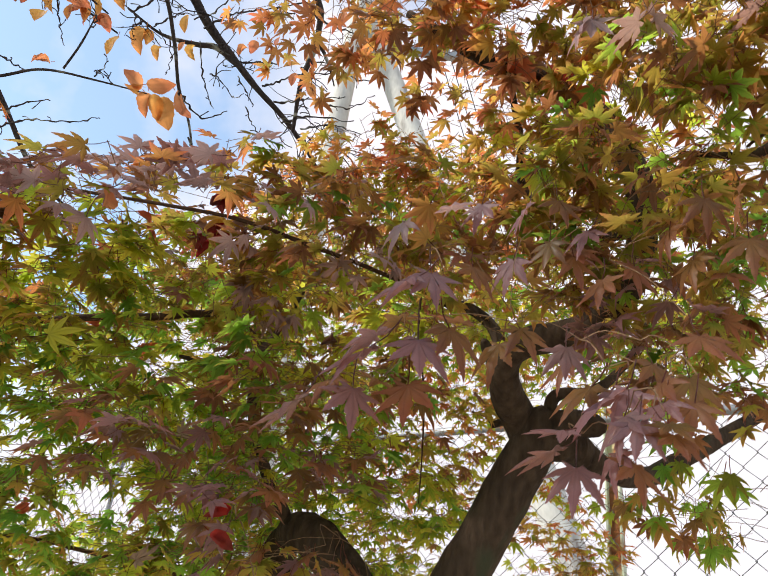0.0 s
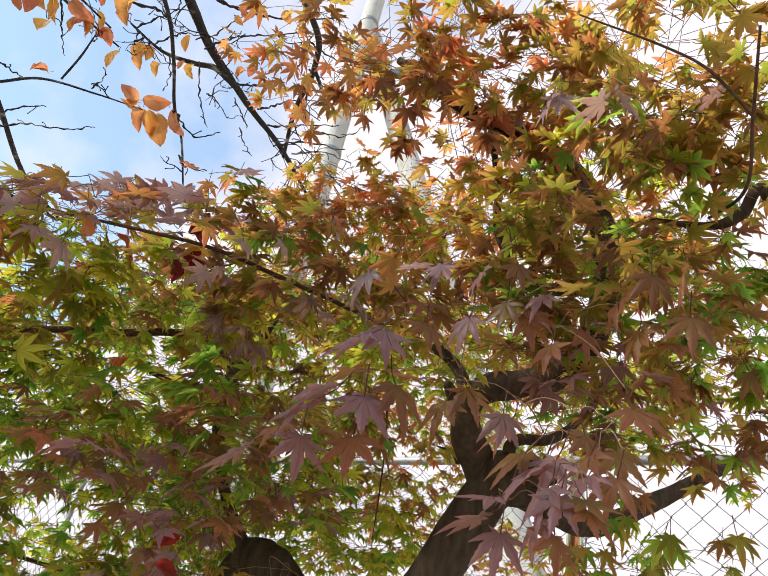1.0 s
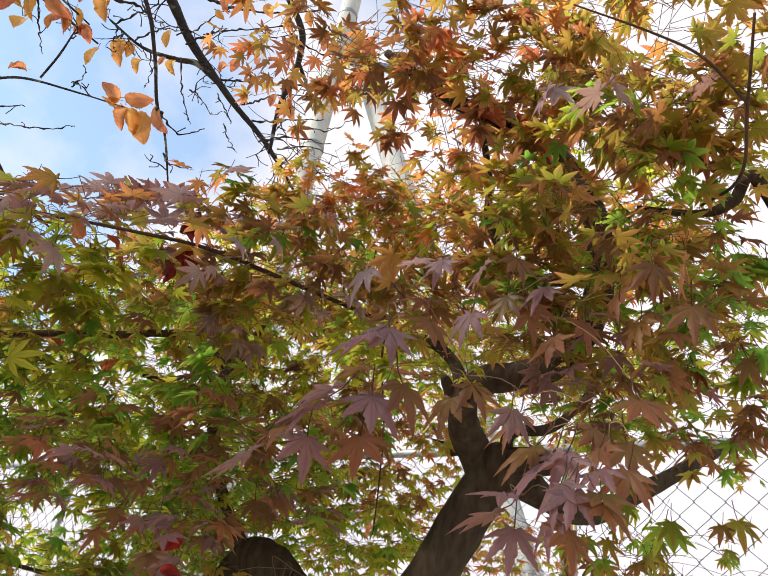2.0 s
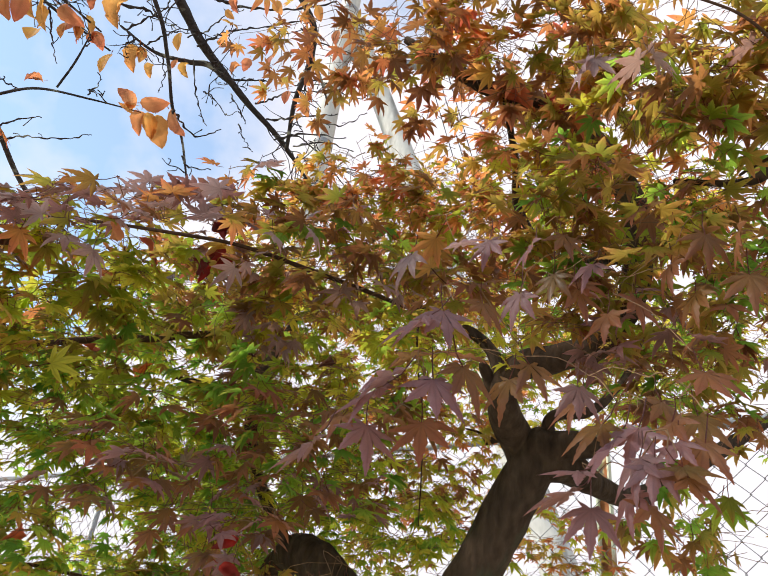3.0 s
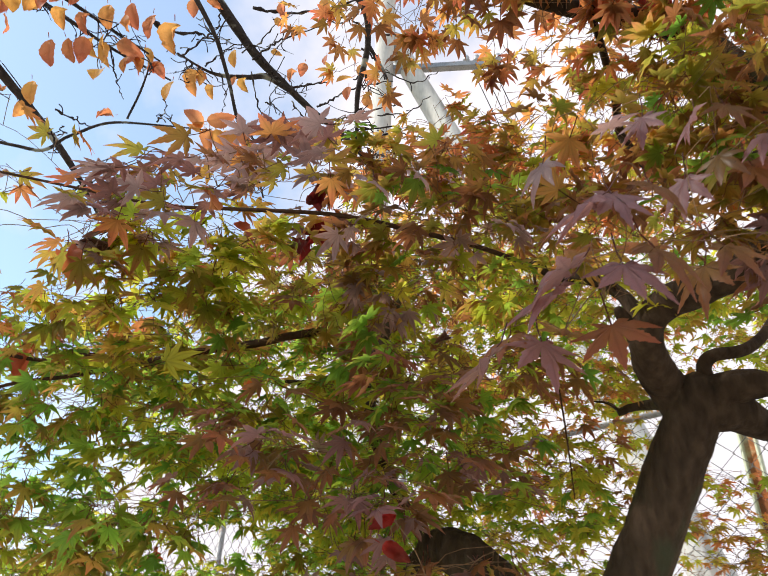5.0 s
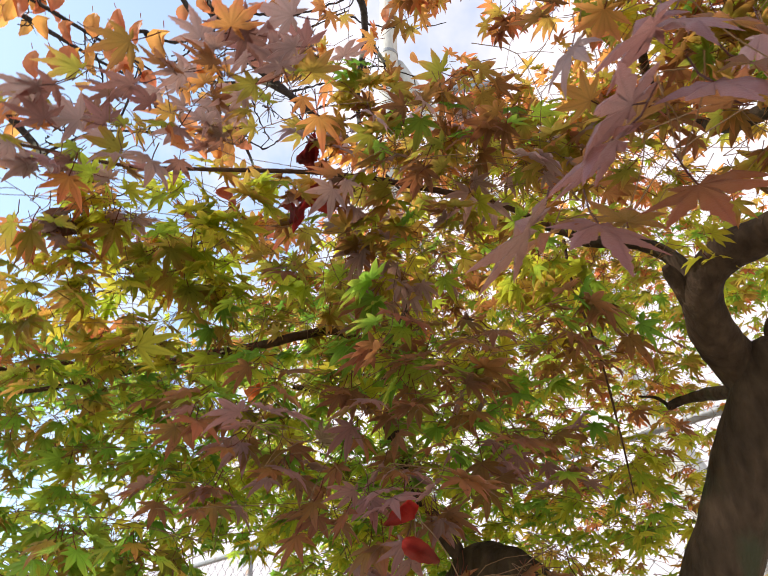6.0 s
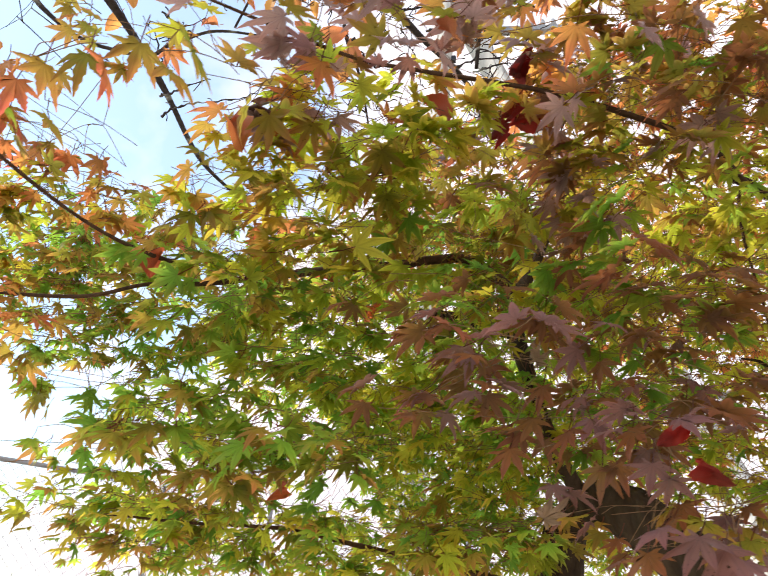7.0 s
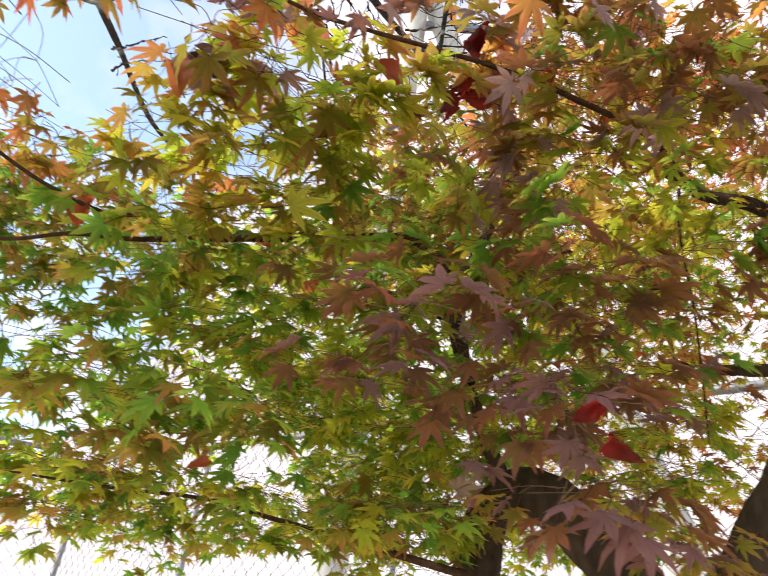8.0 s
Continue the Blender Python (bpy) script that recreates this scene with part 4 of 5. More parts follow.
# middle
clump((-0.09, 1.07, 2.18), (0.2, 0.15, 0.06), 7, ("olive", "russet", "green",))
clump((-0.14, 1.28, 2.11), (0.28, 0.15, 0.1), 11, ("green", "olive", "lime",))
clump((0.04, 1.35, 2.2), (0.22, 0.15, 0.1), 8, ("olive", "lime",))
clump((-0.21, 1.48, 1.99), (0.25, 0.2, 0.1), 13, ("green", "lime",))
clump((-0.18, 1.1, 1.88), (0.15, 0.08, 0.08), 5, ("russet", "green",))
clump((-0.04, 1.69, 1.83), (0.25, 0.2, 0.14), 13, ("lime", "lime", "green",))
clump((-0.25, 1.82, 1.86), (0.25, 0.2, 0.14), 17, ("green", "lime",))
clump((-0.0, 1.84, 2.05), (0.25, 0.2, 0.14), 13, ("lime", "lime", "orange",))
clump((0.2, 2.13, 2.1), (0.2, 0.2, 0.14), 10, ("lime", "orange",))
clump((0.08, 1.98, 2.26), (0.3, 0.2, 0.14), 13, ("lime", "orange",))

clump((-0.36, 1.72, 2.42), (0.26, 0.16, 0.1), 16, ("olive", "green", "russet",))
clump((-0.49, 1.62, 2.23), (0.24, 0.15, 0.1), 14, ("green", "olive", "green",))
clump((-0.21, 1.70, 2.24), (0.2, 0.15, 0.1), 10, ("green", "olive", "russet",))
clump((-0.37, 2.0, 1.65), (0.16, 0.15, 0.06), 10, ("green", "lime",))
clump((-0.10, 2.35, 1.71), (0.16, 0.15, 0.06), 9, ("green", "lime",))
clump((0.36, 2.2, 2.36), (0.2, 0.15, 0.12), 12, ("lime", "green", "olive",))
clump((-0.12, 1.02, 2.10), (0.11, 0.05, 0.04), 4, ("olive", "russet", "dusk",), each=6)
clump((-0.00, 1.04, 2.09), (0.11, 0.05, 0.04), 4, ("olive", "russet", "russet",), each=6)
clump((0.12, 1.05, 2.10), (0.11, 0.05, 0.04), 4, ("russet", "olive", "olive",), each=6)
clump((-0.11, 2.00, 2.06), (0.2, 0.15, 0.12), 9, ("green", "olive", "lime",))
clump((-0.45, 1.90, 1.92), (0.2, 0.15, 0.1), 7, ("green", "olive",))
clump((-0.57, 1.50, 2.17), (0.2, 0.12, 0.08), 7, ("green", "olive", "lime",))

# orange crown behind
clump((-0.05, 1.44, 2.61), (0.28, 0.2, 0.12), 23, ("orange", "orange", "olive",))
clump((0.12, 1.32, 2.66), (0.2, 0.2, 0.08), 8, ("orange", "russet",))
clump((-0.25, 1.41, 2.62), (0.15, 0.15, 0.05), 7, ("orange", "olive",))
clump((0.24, 1.44, 2.59), (0.2, 0.2, 0.1), 13, ("orange", "olive",))

# top
clump((-0.3, 1.03, 2.7), (0.16, 0.12, 0.04), 6, ("orange", "russet",))
clump((-0.03, 0.93, 2.62), (0.2, 0.12, 0.05), 8, ("orange", "olive", "russet",))
clump((0.24, 0.89, 2.5), (0.22, 0.12, 0.06), 10, ("olive", "olive", "russet", "orange",))
clump((0.39, 0.8, 2.38), (0.2, 0.15, 0.08), 13, ("olive", "russet", "olive",))
clump((0.31, 0.77, 2.56), (0.35, 0.15, 0.06), 10, ("olive",))
clump((0.07, 0.91, 2.57), (0.14, 0.1, 0.04), 7, ("orange", "russet", "olive",), each=7)
clump((0.18, 0.96, 2.45), (0.12, 0.1, 0.05), 4, ("olive", "orange",), each=7)
clump((0.17, 1.18, 2.59), (0.14, 0.1, 0.08), 5, ("orange", "olive",))

clump((-0.2, 0.83, 2.5), (0.16, 0.08, 0.04), 7, ("orange", "russet", "russet",), each=6)
clump((0.06, 0.86, 2.6), (0.16, 0.08, 0.04), 8, ("orange", "olive", "russet",), each=7)
clump((0.34, 0.86, 2.67), (0.2, 0.1, 0.05), 8, ("orange", "olive", "olive",), each=7)

clump((0.34, 0.82, 2.26), (0.17, 0.06, 0.06), 7, ("olive", "green", "russet",), each=7)
clump((0.21, 0.86, 2.2), (0.12, 0.06, 0.05), 5, ("olive", "russet", "olive",), each=6)

# right
clump((0.35, 1.14, 2.43), (0.25, 0.15, 0.1), 17, ("olive", "lime", "orange",))
clump((0.45, 0.94, 2.29), (0.2, 0.15, 0.1), 10, ("olive", "green", "lime",))
clump((0.22, 1.0, 2.15), (0.2, 0.12, 0.06), 10, ("russet", "olive", "olive",))
clump((0.41, 0.97, 2.1), (0.2, 0.12, 0.08), 15, ("olive", "russet", "green",))
clump((0.28, 0.96, 2.01), (0.15, 0.1, 0.06), 6, ("russet", "olive", "mauve",))
clump((0.55, 1.18, 2.05), (0.2, 0.15, 0.1), 13, ("green", "olive", "russet",))
clump((0.56, 1.61, 2.37), (0.35, 0.2, 0.14), 22, ("lime", "olive", "green",))
clump((0.65, 1.44, 1.81), (0.18, 0.08, 0.07), 5, ("olive", "green",), each=5, droop=(40, 85))

# behind the trunk
clump((0.47, 2.01, 2.32), (0.35, 0.25, 0.15), 20, ("lime", "green", "orange",))
clump((0.47, 2.23, 1.92), (0.16, 0.2, 0.16), 9, ("orange", "lime",))
clump((0.21, 1.88, 2.46), (0.4, 0.2, 0.14), 20, ("lime", "green",))
clump((0.83, 1.9, 2.26), (0.25, 0.2, 0.1), 9, ("lime", "green", "olive",))

# seen from further on
clump((-1.04, 0.95, 2.09), (0.1, 0.07, 0.07), 5, ("orange", "olive", "russet",), size=0.04, each=4, droop=(40, 85))
clump((-1.08, 1.22, 2.12), (0.22, 0.1, 0.02), 6, ("olive", "orange",), size=0.036, each=6)
clump((-0.98, 0.94, 2.23), (0.2, 0.06, 0.015), 5, ("orange", "olive", "olive",), size=0.036, each=4)
clump((-1.15, 1.48, 2.18), (0.36, 0.2, 0.06), 19, ("green", "olive", "green",))
clump((-0.92, 1.78, 2.3), (0.3, 0.2, 0.06), 16, ("green", "olive", "lime",))
clump((-1.32, 1.36, 2.05), (0.22, 0.15, 0.06), 12, ("olive", "green", "lime",))
clump((-0.57, 1.06, 2.14), (0.18, 0.1, 0.06), 4, ("lime", "orange", "lime",))
clump((-1.15, 1.21, 2.06), (0.25, 0.15, 0.04), 7, ("olive", "orange", "lime",))
clump((-0.81, 1.39, 2.01), (0.25, 0.15, 0.08), 12, ("green", "green", "lime",))
clump((-1.15, 1.41, 1.95), (0.2, 0.15, 0.06), 12, ("olive", "green",))
clump((-1.01, 1.64, 1.88), (0.22, 0.18, 0.1), 10, ("green", "green", "lime",))
clump((-1.08, 1.6, 1.7), (0.2, 0.15, 0.06), 10, ("green", "lime", "olive",))
clump((-1.04, 1.86, 1.6), (0.3, 0.2, 0.06), 10, ("lime", "olive", "green",))
clump((-0.75, 2.09, 1.69), (0.3, 0.25, 0.09), 12, ("lime", "green",))
clump((-0.63, 1.9, 1.94), (0.25, 0.2, 0.12), 16, ("lime", "green",))
clump((-0.46, 1.52, 2.3), (0.3, 0.2, 0.12), 17, ("lime", "olive", "orange",))
clump((-0.11, 1.53, 2.23), (0.25, 0.15, 0.12), 10, ("olive", "russet", "lime",))

clump((-0.95, 1.48, 1.61), (0.24, 0.12, 0.05), 11, ("olive", "green", "lime",))
clump((-0.98, 1.5, 1.54), (0.14, 0.1, 0.04), 4, ("olive", "green", "lime",))
clump((-0.72, 1.55, 1.6), (0.18, 0.1, 0.05), 4, ("lime", "green", "green",))

clump((-0.78, 1.3, 1.96), (0.2, 0.12, 0.08), 10, ("green", "green", "olive",))
clump((-0.75, 1.12, 2.05), (0.16, 0.1, 0.04), 4, ("olive", "lime", "orange",))
clump((0.20, 2.30, 2.68), (0.3, 0.2, 0.16), 23, ("lime", "orange", "green",))

clump((-0.42, 1.15, 2.1), (0.2, 0.1, 0.06), 6, ("olive", "lime", "lime",))

clump((-0.85, 1.25, 1.7), (0.16, 0.08, 0.04), 7, ("green", "olive", "lime",))
clump((-0.66, 1.26, 1.72), (0.12, 0.08, 0.05), 5, ("green", "green", "olive",))

# outer left sprays
clump((-1.14, 1.35, 1.8), (0.1, 0.07, 0.04), 4, ("green", "olive",), each=4, droop=(40, 85))
clump((-1.16, 1.42, 1.71), (0.08, 0.07, 0.04), 3, ("green", "olive",), each=4, droop=(30, 80))
clump((-1.12, 1.14, 1.84), (0.12, 0.08, 0.03), 5, ("orange", "olive",), each=6)
clump((0.46, 1.27, 2.63), (0.2, 0.15, 0.1), 9, ("orange", "lime",))
clump((0.43, 0.69, 2.38), (0.16, 0.1, 0.1), 6, ("olive", "russet", "olive",))

# a far veil
clump((-0.42, 1.95, 2.68), (0.4, 0.15, 0.2), 14, ("orange", "olive", "lime",))
clump((0.19, 1.86, 2.86), (0.4, 0.15, 0.2), 16, ("orange", "olive", "lime",))
clump((0.68, 1.67, 2.78), (0.4, 0.15, 0.2), 16, ("olive", "lime", "orange",))
clump((-0.64, 2.15, 2.6), (0.4, 0.15, 0.2), 13, ("lime", "green",))

# filling the low middle
clump((-0.13, 1.85, 1.73), (0.2, 0.2, 0.1), 14, ("green", "lime",))
clump((0.06, 2.0, 1.8), (0.16, 0.2, 0.12), 7, ("lime", "olive",))
clump((0.07, 2.37, 2.01), (0.25, 0.2, 0.14), 9, ("lime", "orange",))
clump((-0.28, 2.13, 2.07), (0.3, 0.2, 0.16), 17, ("lime", "green",))
clump((-0.47, 2.04, 1.8), (0.25, 0.2, 0.14), 14, ("lime", "green",))
clump((-0.73, 1.79, 2.08), (0.35, 0.25, 0.16), 20, ("green", "lime",))
clump((0.54, 2.23, 1.86), (0.13, 0.15, 0.17), 11, ("orange", "olive",), each=5, size=0.038)
clump((0.55, 2.02, 1.78), (0.08, 0.12, 0.1), 7, ("orange", "olive", "lime",))
clump((0.69, 1.63, 1.89), (0.18, 0.1, 0.09), 5, ("olive", "green",), each=4, droop=(40, 85))
clump((-0.44, 1.85, 1.81), (0.2, 0.2, 0.12), 13, ("green", "lime",))
clump((-0.21, 1.31, 1.8), (0.16, 0.08, 0.05), 6, ("russet", "mauve", "green",))
clump((-0.12, 1.23, 1.64), (0.08, 0.08, 0.07), 5, ("mauve", "russet", "olive",))
clump((-0.09, 1.53, 2.0), (0.2, 0.15, 0.1), 7, ("olive", "russet", "russet",))
clump((0.01, 1.52, 2.52), (0.25, 0.2, 0.14), 16, ("orange", "lime", "olive",))

# a dense veil at the back
clump((-0.38, 1.96, 1.79), (0.2, 0.15, 0.12), 12, ("lime", "green", "olive",))
clump((-0.72, 1.98, 2.47), (0.36, 0.2, 0.14), 28, ("lime", "olive", "green",))
clump((-0.42, 2.14, 2.55), (0.34, 0.2, 0.14), 30, ("lime", "olive", "orange",))
clump((-0.22, 2.36, 2.38), (0.34, 0.2, 0.14), 29, ("lime", "green",))
clump((-0.03, 2.02, 2.65), (0.32, 0.2, 0.14), 29, ("lime", "olive", "orange",))
clump((0.32, 2.07, 2.71), (0.35, 0.2, 0.14), 28, ("olive", "lime", "orange",))
clump((0.72, 2.18, 2.53), (0.35, 0.2, 0.13), 23, ("lime", "olive",))
clump((0.3, 2.51, 2.51), (0.34, 0.2, 0.14), 20, ("lime", "orange",))
clump((-0.62, 2.24, 2.18), (0.34, 0.2, 0.14), 23, ("lime", "green",))
clump((0.88, 1.93, 2.65), (0.3, 0.2, 0.14), 20, ("olive", "lime",))
clump((-0.29, 1.84, 2.71), (0.3, 0.16, 0.08), 17, ("orange", "olive", "lime",))
clump((-1.03, 2.04, 2.18), (0.3, 0.2, 0.1), 17, ("green", "lime",))
clump((-0.24, 2.23, 2.48), (0.35, 0.2, 0.14), 20, ("green", "lime",))
clump((-0.53, 1.96, 1.91), (0.3, 0.2, 0.14), 16, ("green", "lime",))
clump((-0.82, 1.9, 1.73), (0.3, 0.2, 0.1), 7, ("green", "lime",))
clump((-1.12, 1.92, 1.67), (0.25, 0.2, 0.08), 9, ("lime", "olive", "green",))
clump((-0.05, 2.26, 1.81), (0.2, 0.15, 0.14), 10, ("lime", "olive",))
clump((0.17, 1.85, 1.93), (0.2, 0.15, 0.14), 10, ("russet", "olive", "lime",))
clump((-1.17, 1.08, 2.1), (0.18, 0.1, 0.05), 5, ("orange", "olive",), each=7)
clump((-1.27, 1.38, 2.1), (0.22, 0.12, 0.05), 8, ("olive", "orange", "green",))
clump((-1.2, 1.49, 2.11), (0.2, 0.12, 0.05), 6, ("olive", "green",))
clump((0.49, 1.22, 1.84), (0.18, 0.08, 0.08), 5, ("olive", "green", "russet",), each=5, droop=(40, 85))
clump((-0.52, 2.12, 1.92), (0.25, 0.2, 0.12), 10, ("green", "lime",))
clump((-0.38, 1.72, 1.68), (0.18, 0.08, 0.08), 7, ("green", "olive",))
clump((-0.63, 1.88, 2.15), (0.2, 0.12, 0.08), 6, ("green", "lime",))
clump((0.51, 1.04, 2.26), (0.18, 0.1, 0.08), 7, ("olive", "russet", "green",))


def twig_meshes():
    for lines in TWIGS:
        v, f = [], []
        for pts in lines:
            tube(np.array(curve_through(local(maple, pts), 3)), 3, v, f)
        part("twig", mesh_of("twig", v, f, False), SHOOT, maple)


twig_meshes()

NEAR = []
for pal, rows in LEAVES.items():
    for k, m in rows:
        if m.translation.y < 0.86:
            NEAR.append((m.translation.y, pal, k, m))
NEAR.sort(key=lambda r: r[0])
NEAR = NEAR[:300]
taken = {id(r[3]) for r in NEAR}
shared = {}
for _, pal, k, m in NEAR:
    if (pal, k) not in shared:
        shared[pal, k] = leaf_mesh("leaf", TOOTHED[k], LEAF[pal])
    ob = part("leaf", shared[pal, k], None, maple)
    ob.matrix_basis = Matrix.Translation(-maple.location) @ m
for pal, rows in LEAVES.items():
    rest = [(k, Matrix.Translation(-maple.location) @ m) for k, m in rows if id(m) not in taken]
    if rest:
        tagged(part("foliage", joined_leaves("foliage", rest, MAPLE, LEAF[pal]), None, maple), kind="stuff")


# ---- the cherry overhead ----
cherry = thing("cherry_tree", (-2.6, -1.6, 0), "cherry tree with dark branches, thinning orange autumn leaves and an added shading crown", "tree")


def cherry_limb(name, points, sides=9, knots=0.14):
    return limb(name, local(cherry, points), CHERRY_BARK, cherry, sides, 8, knots)


cherry_limb("trunk", [(-2.388, -1.600, -0.359, 0.2), (-2.437, -1.550, 0.189, 0.16), (-2.468, -1.400, 1.092, 0.14), (-2.431, -1.100, 2.003, 0.12), (-2.331, -0.700, 2.822, 0.1), (-2.157, -0.200, 3.448, 0.07)], 18)
cherry_limb("branch", [(-2.232, -0.400, 3.237, 0.06), (-1.791, 0.300, 3.746, 0.045), (-1.283, 0.950, 3.708, 0.028), (-1.004, 1.380, 3.491, 0.019), (-0.864, 1.615, 3.353, 0.0155), (-0.785, 1.713, 3.304, 0.0135), (-0.700, 1.805, 3.253, 0.0115),
                       (-0.571, 1.918, 3.183, 0.009), (-0.448, 2.040, 3.077, 0.005), (-0.36, 2.11, 2.99, 0.002)], 12)
cherry_limb("branch", [(-0.746, 1.750, 3.281, 0.012), (-0.829, 1.690, 3.303, 0.011), (-0.897, 1.672, 3.291, 0.009), (-1.002, 1.625, 3.272, 0.006), (-1.099, 1.540, 3.288, 0.003)])
cherry_limb("branch", [(-1.487, 0.700, 3.733, 0.02), (-1.103, 1.100, 3.479, 0.010), (-0.922, 1.380, 3.239, 0.0075), (-0.888, 1.522, 3.137, 0.0062), (-0.876, 1.635, 3.038, 0.0055), (-0.845, 1.717, 2.968, 0.0045), (-0.824, 1.820, 2.859, 0.0028)])
cherry_limb("branch", [(-1.180, 1.050, 3.691, 0.016), (-0.706, 1.250, 3.528, 0.012), (-0.453, 1.402, 3.288, 0.0105), (-0.426, 1.504, 3.199, 0.01), (-0.473, 1.612, 3.089, 0.0085), (-0.491, 1.720, 2.971, 0.006)])
cherry_limb("branch", [(-0.429, 1.510, 3.194, 0.007), (-0.387, 1.579, 3.143, 0.005), (-0.365, 1.620, 3.097, 0.002)], 7)
cherry_limb("branch", [(-2.157, -0.200, 3.448, 0.05), (-1.996, 0.600, 3.368, 0.03), (-1.630, 1.250, 2.859, 0.0075), (-1.364, 1.390, 2.741, 0.0052), (-1.266, 1.412, 2.799, 0.0045), (-1.173, 1.436, 2.864, 0.0038), (-1.049, 1.499, 2.902, 0.003), (-0.923, 1.560, 2.927, 0.0018)])
cherry_limb("branch", [(-1.128, 1.447, 2.886, 0.004), (-1.086, 1.413, 2.957, 0.0035), (-1.047, 1.369, 3.024, 0.002)], 6)
cherry_limb("branch", [(-1.996, 0.600, 3.368, 0.03), (-1.749, 1.200, 3.247, 0.022), (-1.624, 1.520, 3.132, 0.014), (-1.576, 1.625, 3.077, 0.0125), (-1.515, 1.750, 2.984, 0.0105), (-1.426, 1.930, 2.834, 0.008), (-1.267, 2.103, 2.743, 0.003)], 10)

crng = random.Random(77)
CHERRY_LEAVES = []


def cherry_twigs(points, count, reach, leafy):
    """Thin crooked twigs off a branch line, some with a leaf or two at the end."""
    line = curve_through([(*p, 0.004) for p in points], 6)
    for _ in range(count):
        p = Vector(line[crng.randrange(len(line))][:3])
        d = Vector((crng.uniform(-1, 1), crng.uniform(-0.6, 1), crng.uniform(-0.9, 0.5))).normalized()
        pts, q, r = [(*p, 0.0027)], p.copy(), 0.0027
        steps = crng.randrange(3, 6)
        for s in range(steps):
            d = (d + Vector((crng.uniform(-0.6, 0.6), crng.uniform(-0.6, 0.6), crng.uniform(-0.5, 0.45)))).normalized()
            q = q + d * reach / steps
            r *= 0.72
            pts.append((*q, r))
        limb("twig", local(cherry, pts), CHERRY_BARK, cherry, 5, 4, 0.1)
        for side in pts[1:-1]:
            if crng.random() < 0.75:
                e = Vector(side[:3]) + Vector((crng.uniform(-1, 1), crng.uniform(-1, 1), crng.uniform(-0.8, 0.6))).normalized() * reach * crng.uniform(0.2, 0.5)
                mid = (Vector(side[:3]) + e) / 2 + Vector((crng.uniform(-1, 1), crng.uniform(-1, 1), crng.uniform(-1, 1))) * 0.012
                limb("twig", local(cherry, [(*side[:3], 0.0019), (*mid, 0.0016), (*e, 0.0015), (*(e + (e - mid) * 0.12), 0.0024), (*(e + (e - mid) * 0.2), 0.0008)]), CHERRY_BARK, cherry, 5, 2, 0.1)
        if crng.random() < leafy:
            for _ in range(crng.choice((1, 1, 2, 3))):
                CHERRY_LEAVES.append(hanging(q, crng.uniform(0.07, 0.1)))


def hanging(at, size):
    ang = crng.uniform(0, 6.28)
    return crng.randrange(2), leaf_pose(at, (math.cos(ang), math.sin(ang)), crng.uniform(45, 95), crng.gauss(0, 35), size, crng)


cherry_twigs([(-0.942, 1.450, 3.398), (-0.785, 1.713, 3.304), (-0.571, 1.918, 3.183), (-0.471, 2.020, 3.094)], 12, 0.17, 0.0)
cherry_twigs([(-0.789, 1.720, 3.306), (-1.002, 1.625, 3.272), (-1.099, 1.540, 3.288)], 9, 0.13, 0.0)
cherry_twigs([(-0.922, 1.380, 3.239), (-0.876, 1.635, 3.038), (-0.824, 1.820, 2.859)], 4, 0.09, 0.0)
cherry_twigs([(-0.454, 1.400, 3.288), (-0.426, 1.504, 3.199), (-0.491, 1.720, 2.971)], 8, 0.14, 0.0)
cherry_twigs([(-1.364, 1.390, 2.741), (-1.173, 1.436, 2.864), (-0.923, 1.560, 2.927)], 4, 0.07, 0.0)
cherry_twigs([(-0.508, 1.950, 3.150), (-0.322, 2.200, 3.274), (-0.074, 2.200, 3.305)], 16, 0.26, 0.1)


def cherry_twig(points):
    """A thin twig with swollen bud scars along it and a bud at its end."""
    line = curve_through(points, 7)
    knobby = []
    for n, p in enumerate(line):
        swell = 1.0 + (0.6 if n % 4 == 2 else 0.0) + crng.uniform(-0.15, 0.15)
        knobby.append((p[0] + crng.uniform(-0.004, 0.004), p[1] + crng.uniform(-0.004, 0.004), p[2] + crng.uniform(-0.004, 0.004), p[3] * swell))
    limb("twig", local(cherry, knobby), CHERRY_BARK, cherry, 6, 2, 0.2)
    for p in line[3::5]:
        if crng.random() < 0.6:
            e = Vector(p[:3]) + Vector((crng.uniform(-1, 1), crng.uniform(-1, 1), crng.uniform(-1, 0.8))).normalized() * crng.uniform(0.01, 0.05)
            limb("twig", local(cherry, [(*p[:3], 0.0016), (*((Vector(p[:3]) + e) / 2 + Vector((0.003, 0, 0.004))), 0.0014), (*e, 0.002)]), CHERRY_BARK, cherry, 5, 3, 0.2)


def cherry_leaf(at, tip, tilt):
    """A leaf hanging from `at` towards `tip`, its blade turned about its rib by tilt degrees."""
    at, tip = Vector(at), Vector(tip)
    y = (tip - at).normalized()
    x = y.cross(Vector((0.1, -0.8, -0.55))).normalized()
    turn = Matrix((x, y, x.cross(y))).transposed() @ Matrix.Rotation(radians(tilt), 3, "Y")
    size = (tip - at).length
    CHERRY_LEAVES.append((crng.randrange(3), Matrix.Translation(at) @ turn.to_4x4() @ Matrix.Diagonal((size * crng.uniform(0.95, 1.35), size, size, 1))))


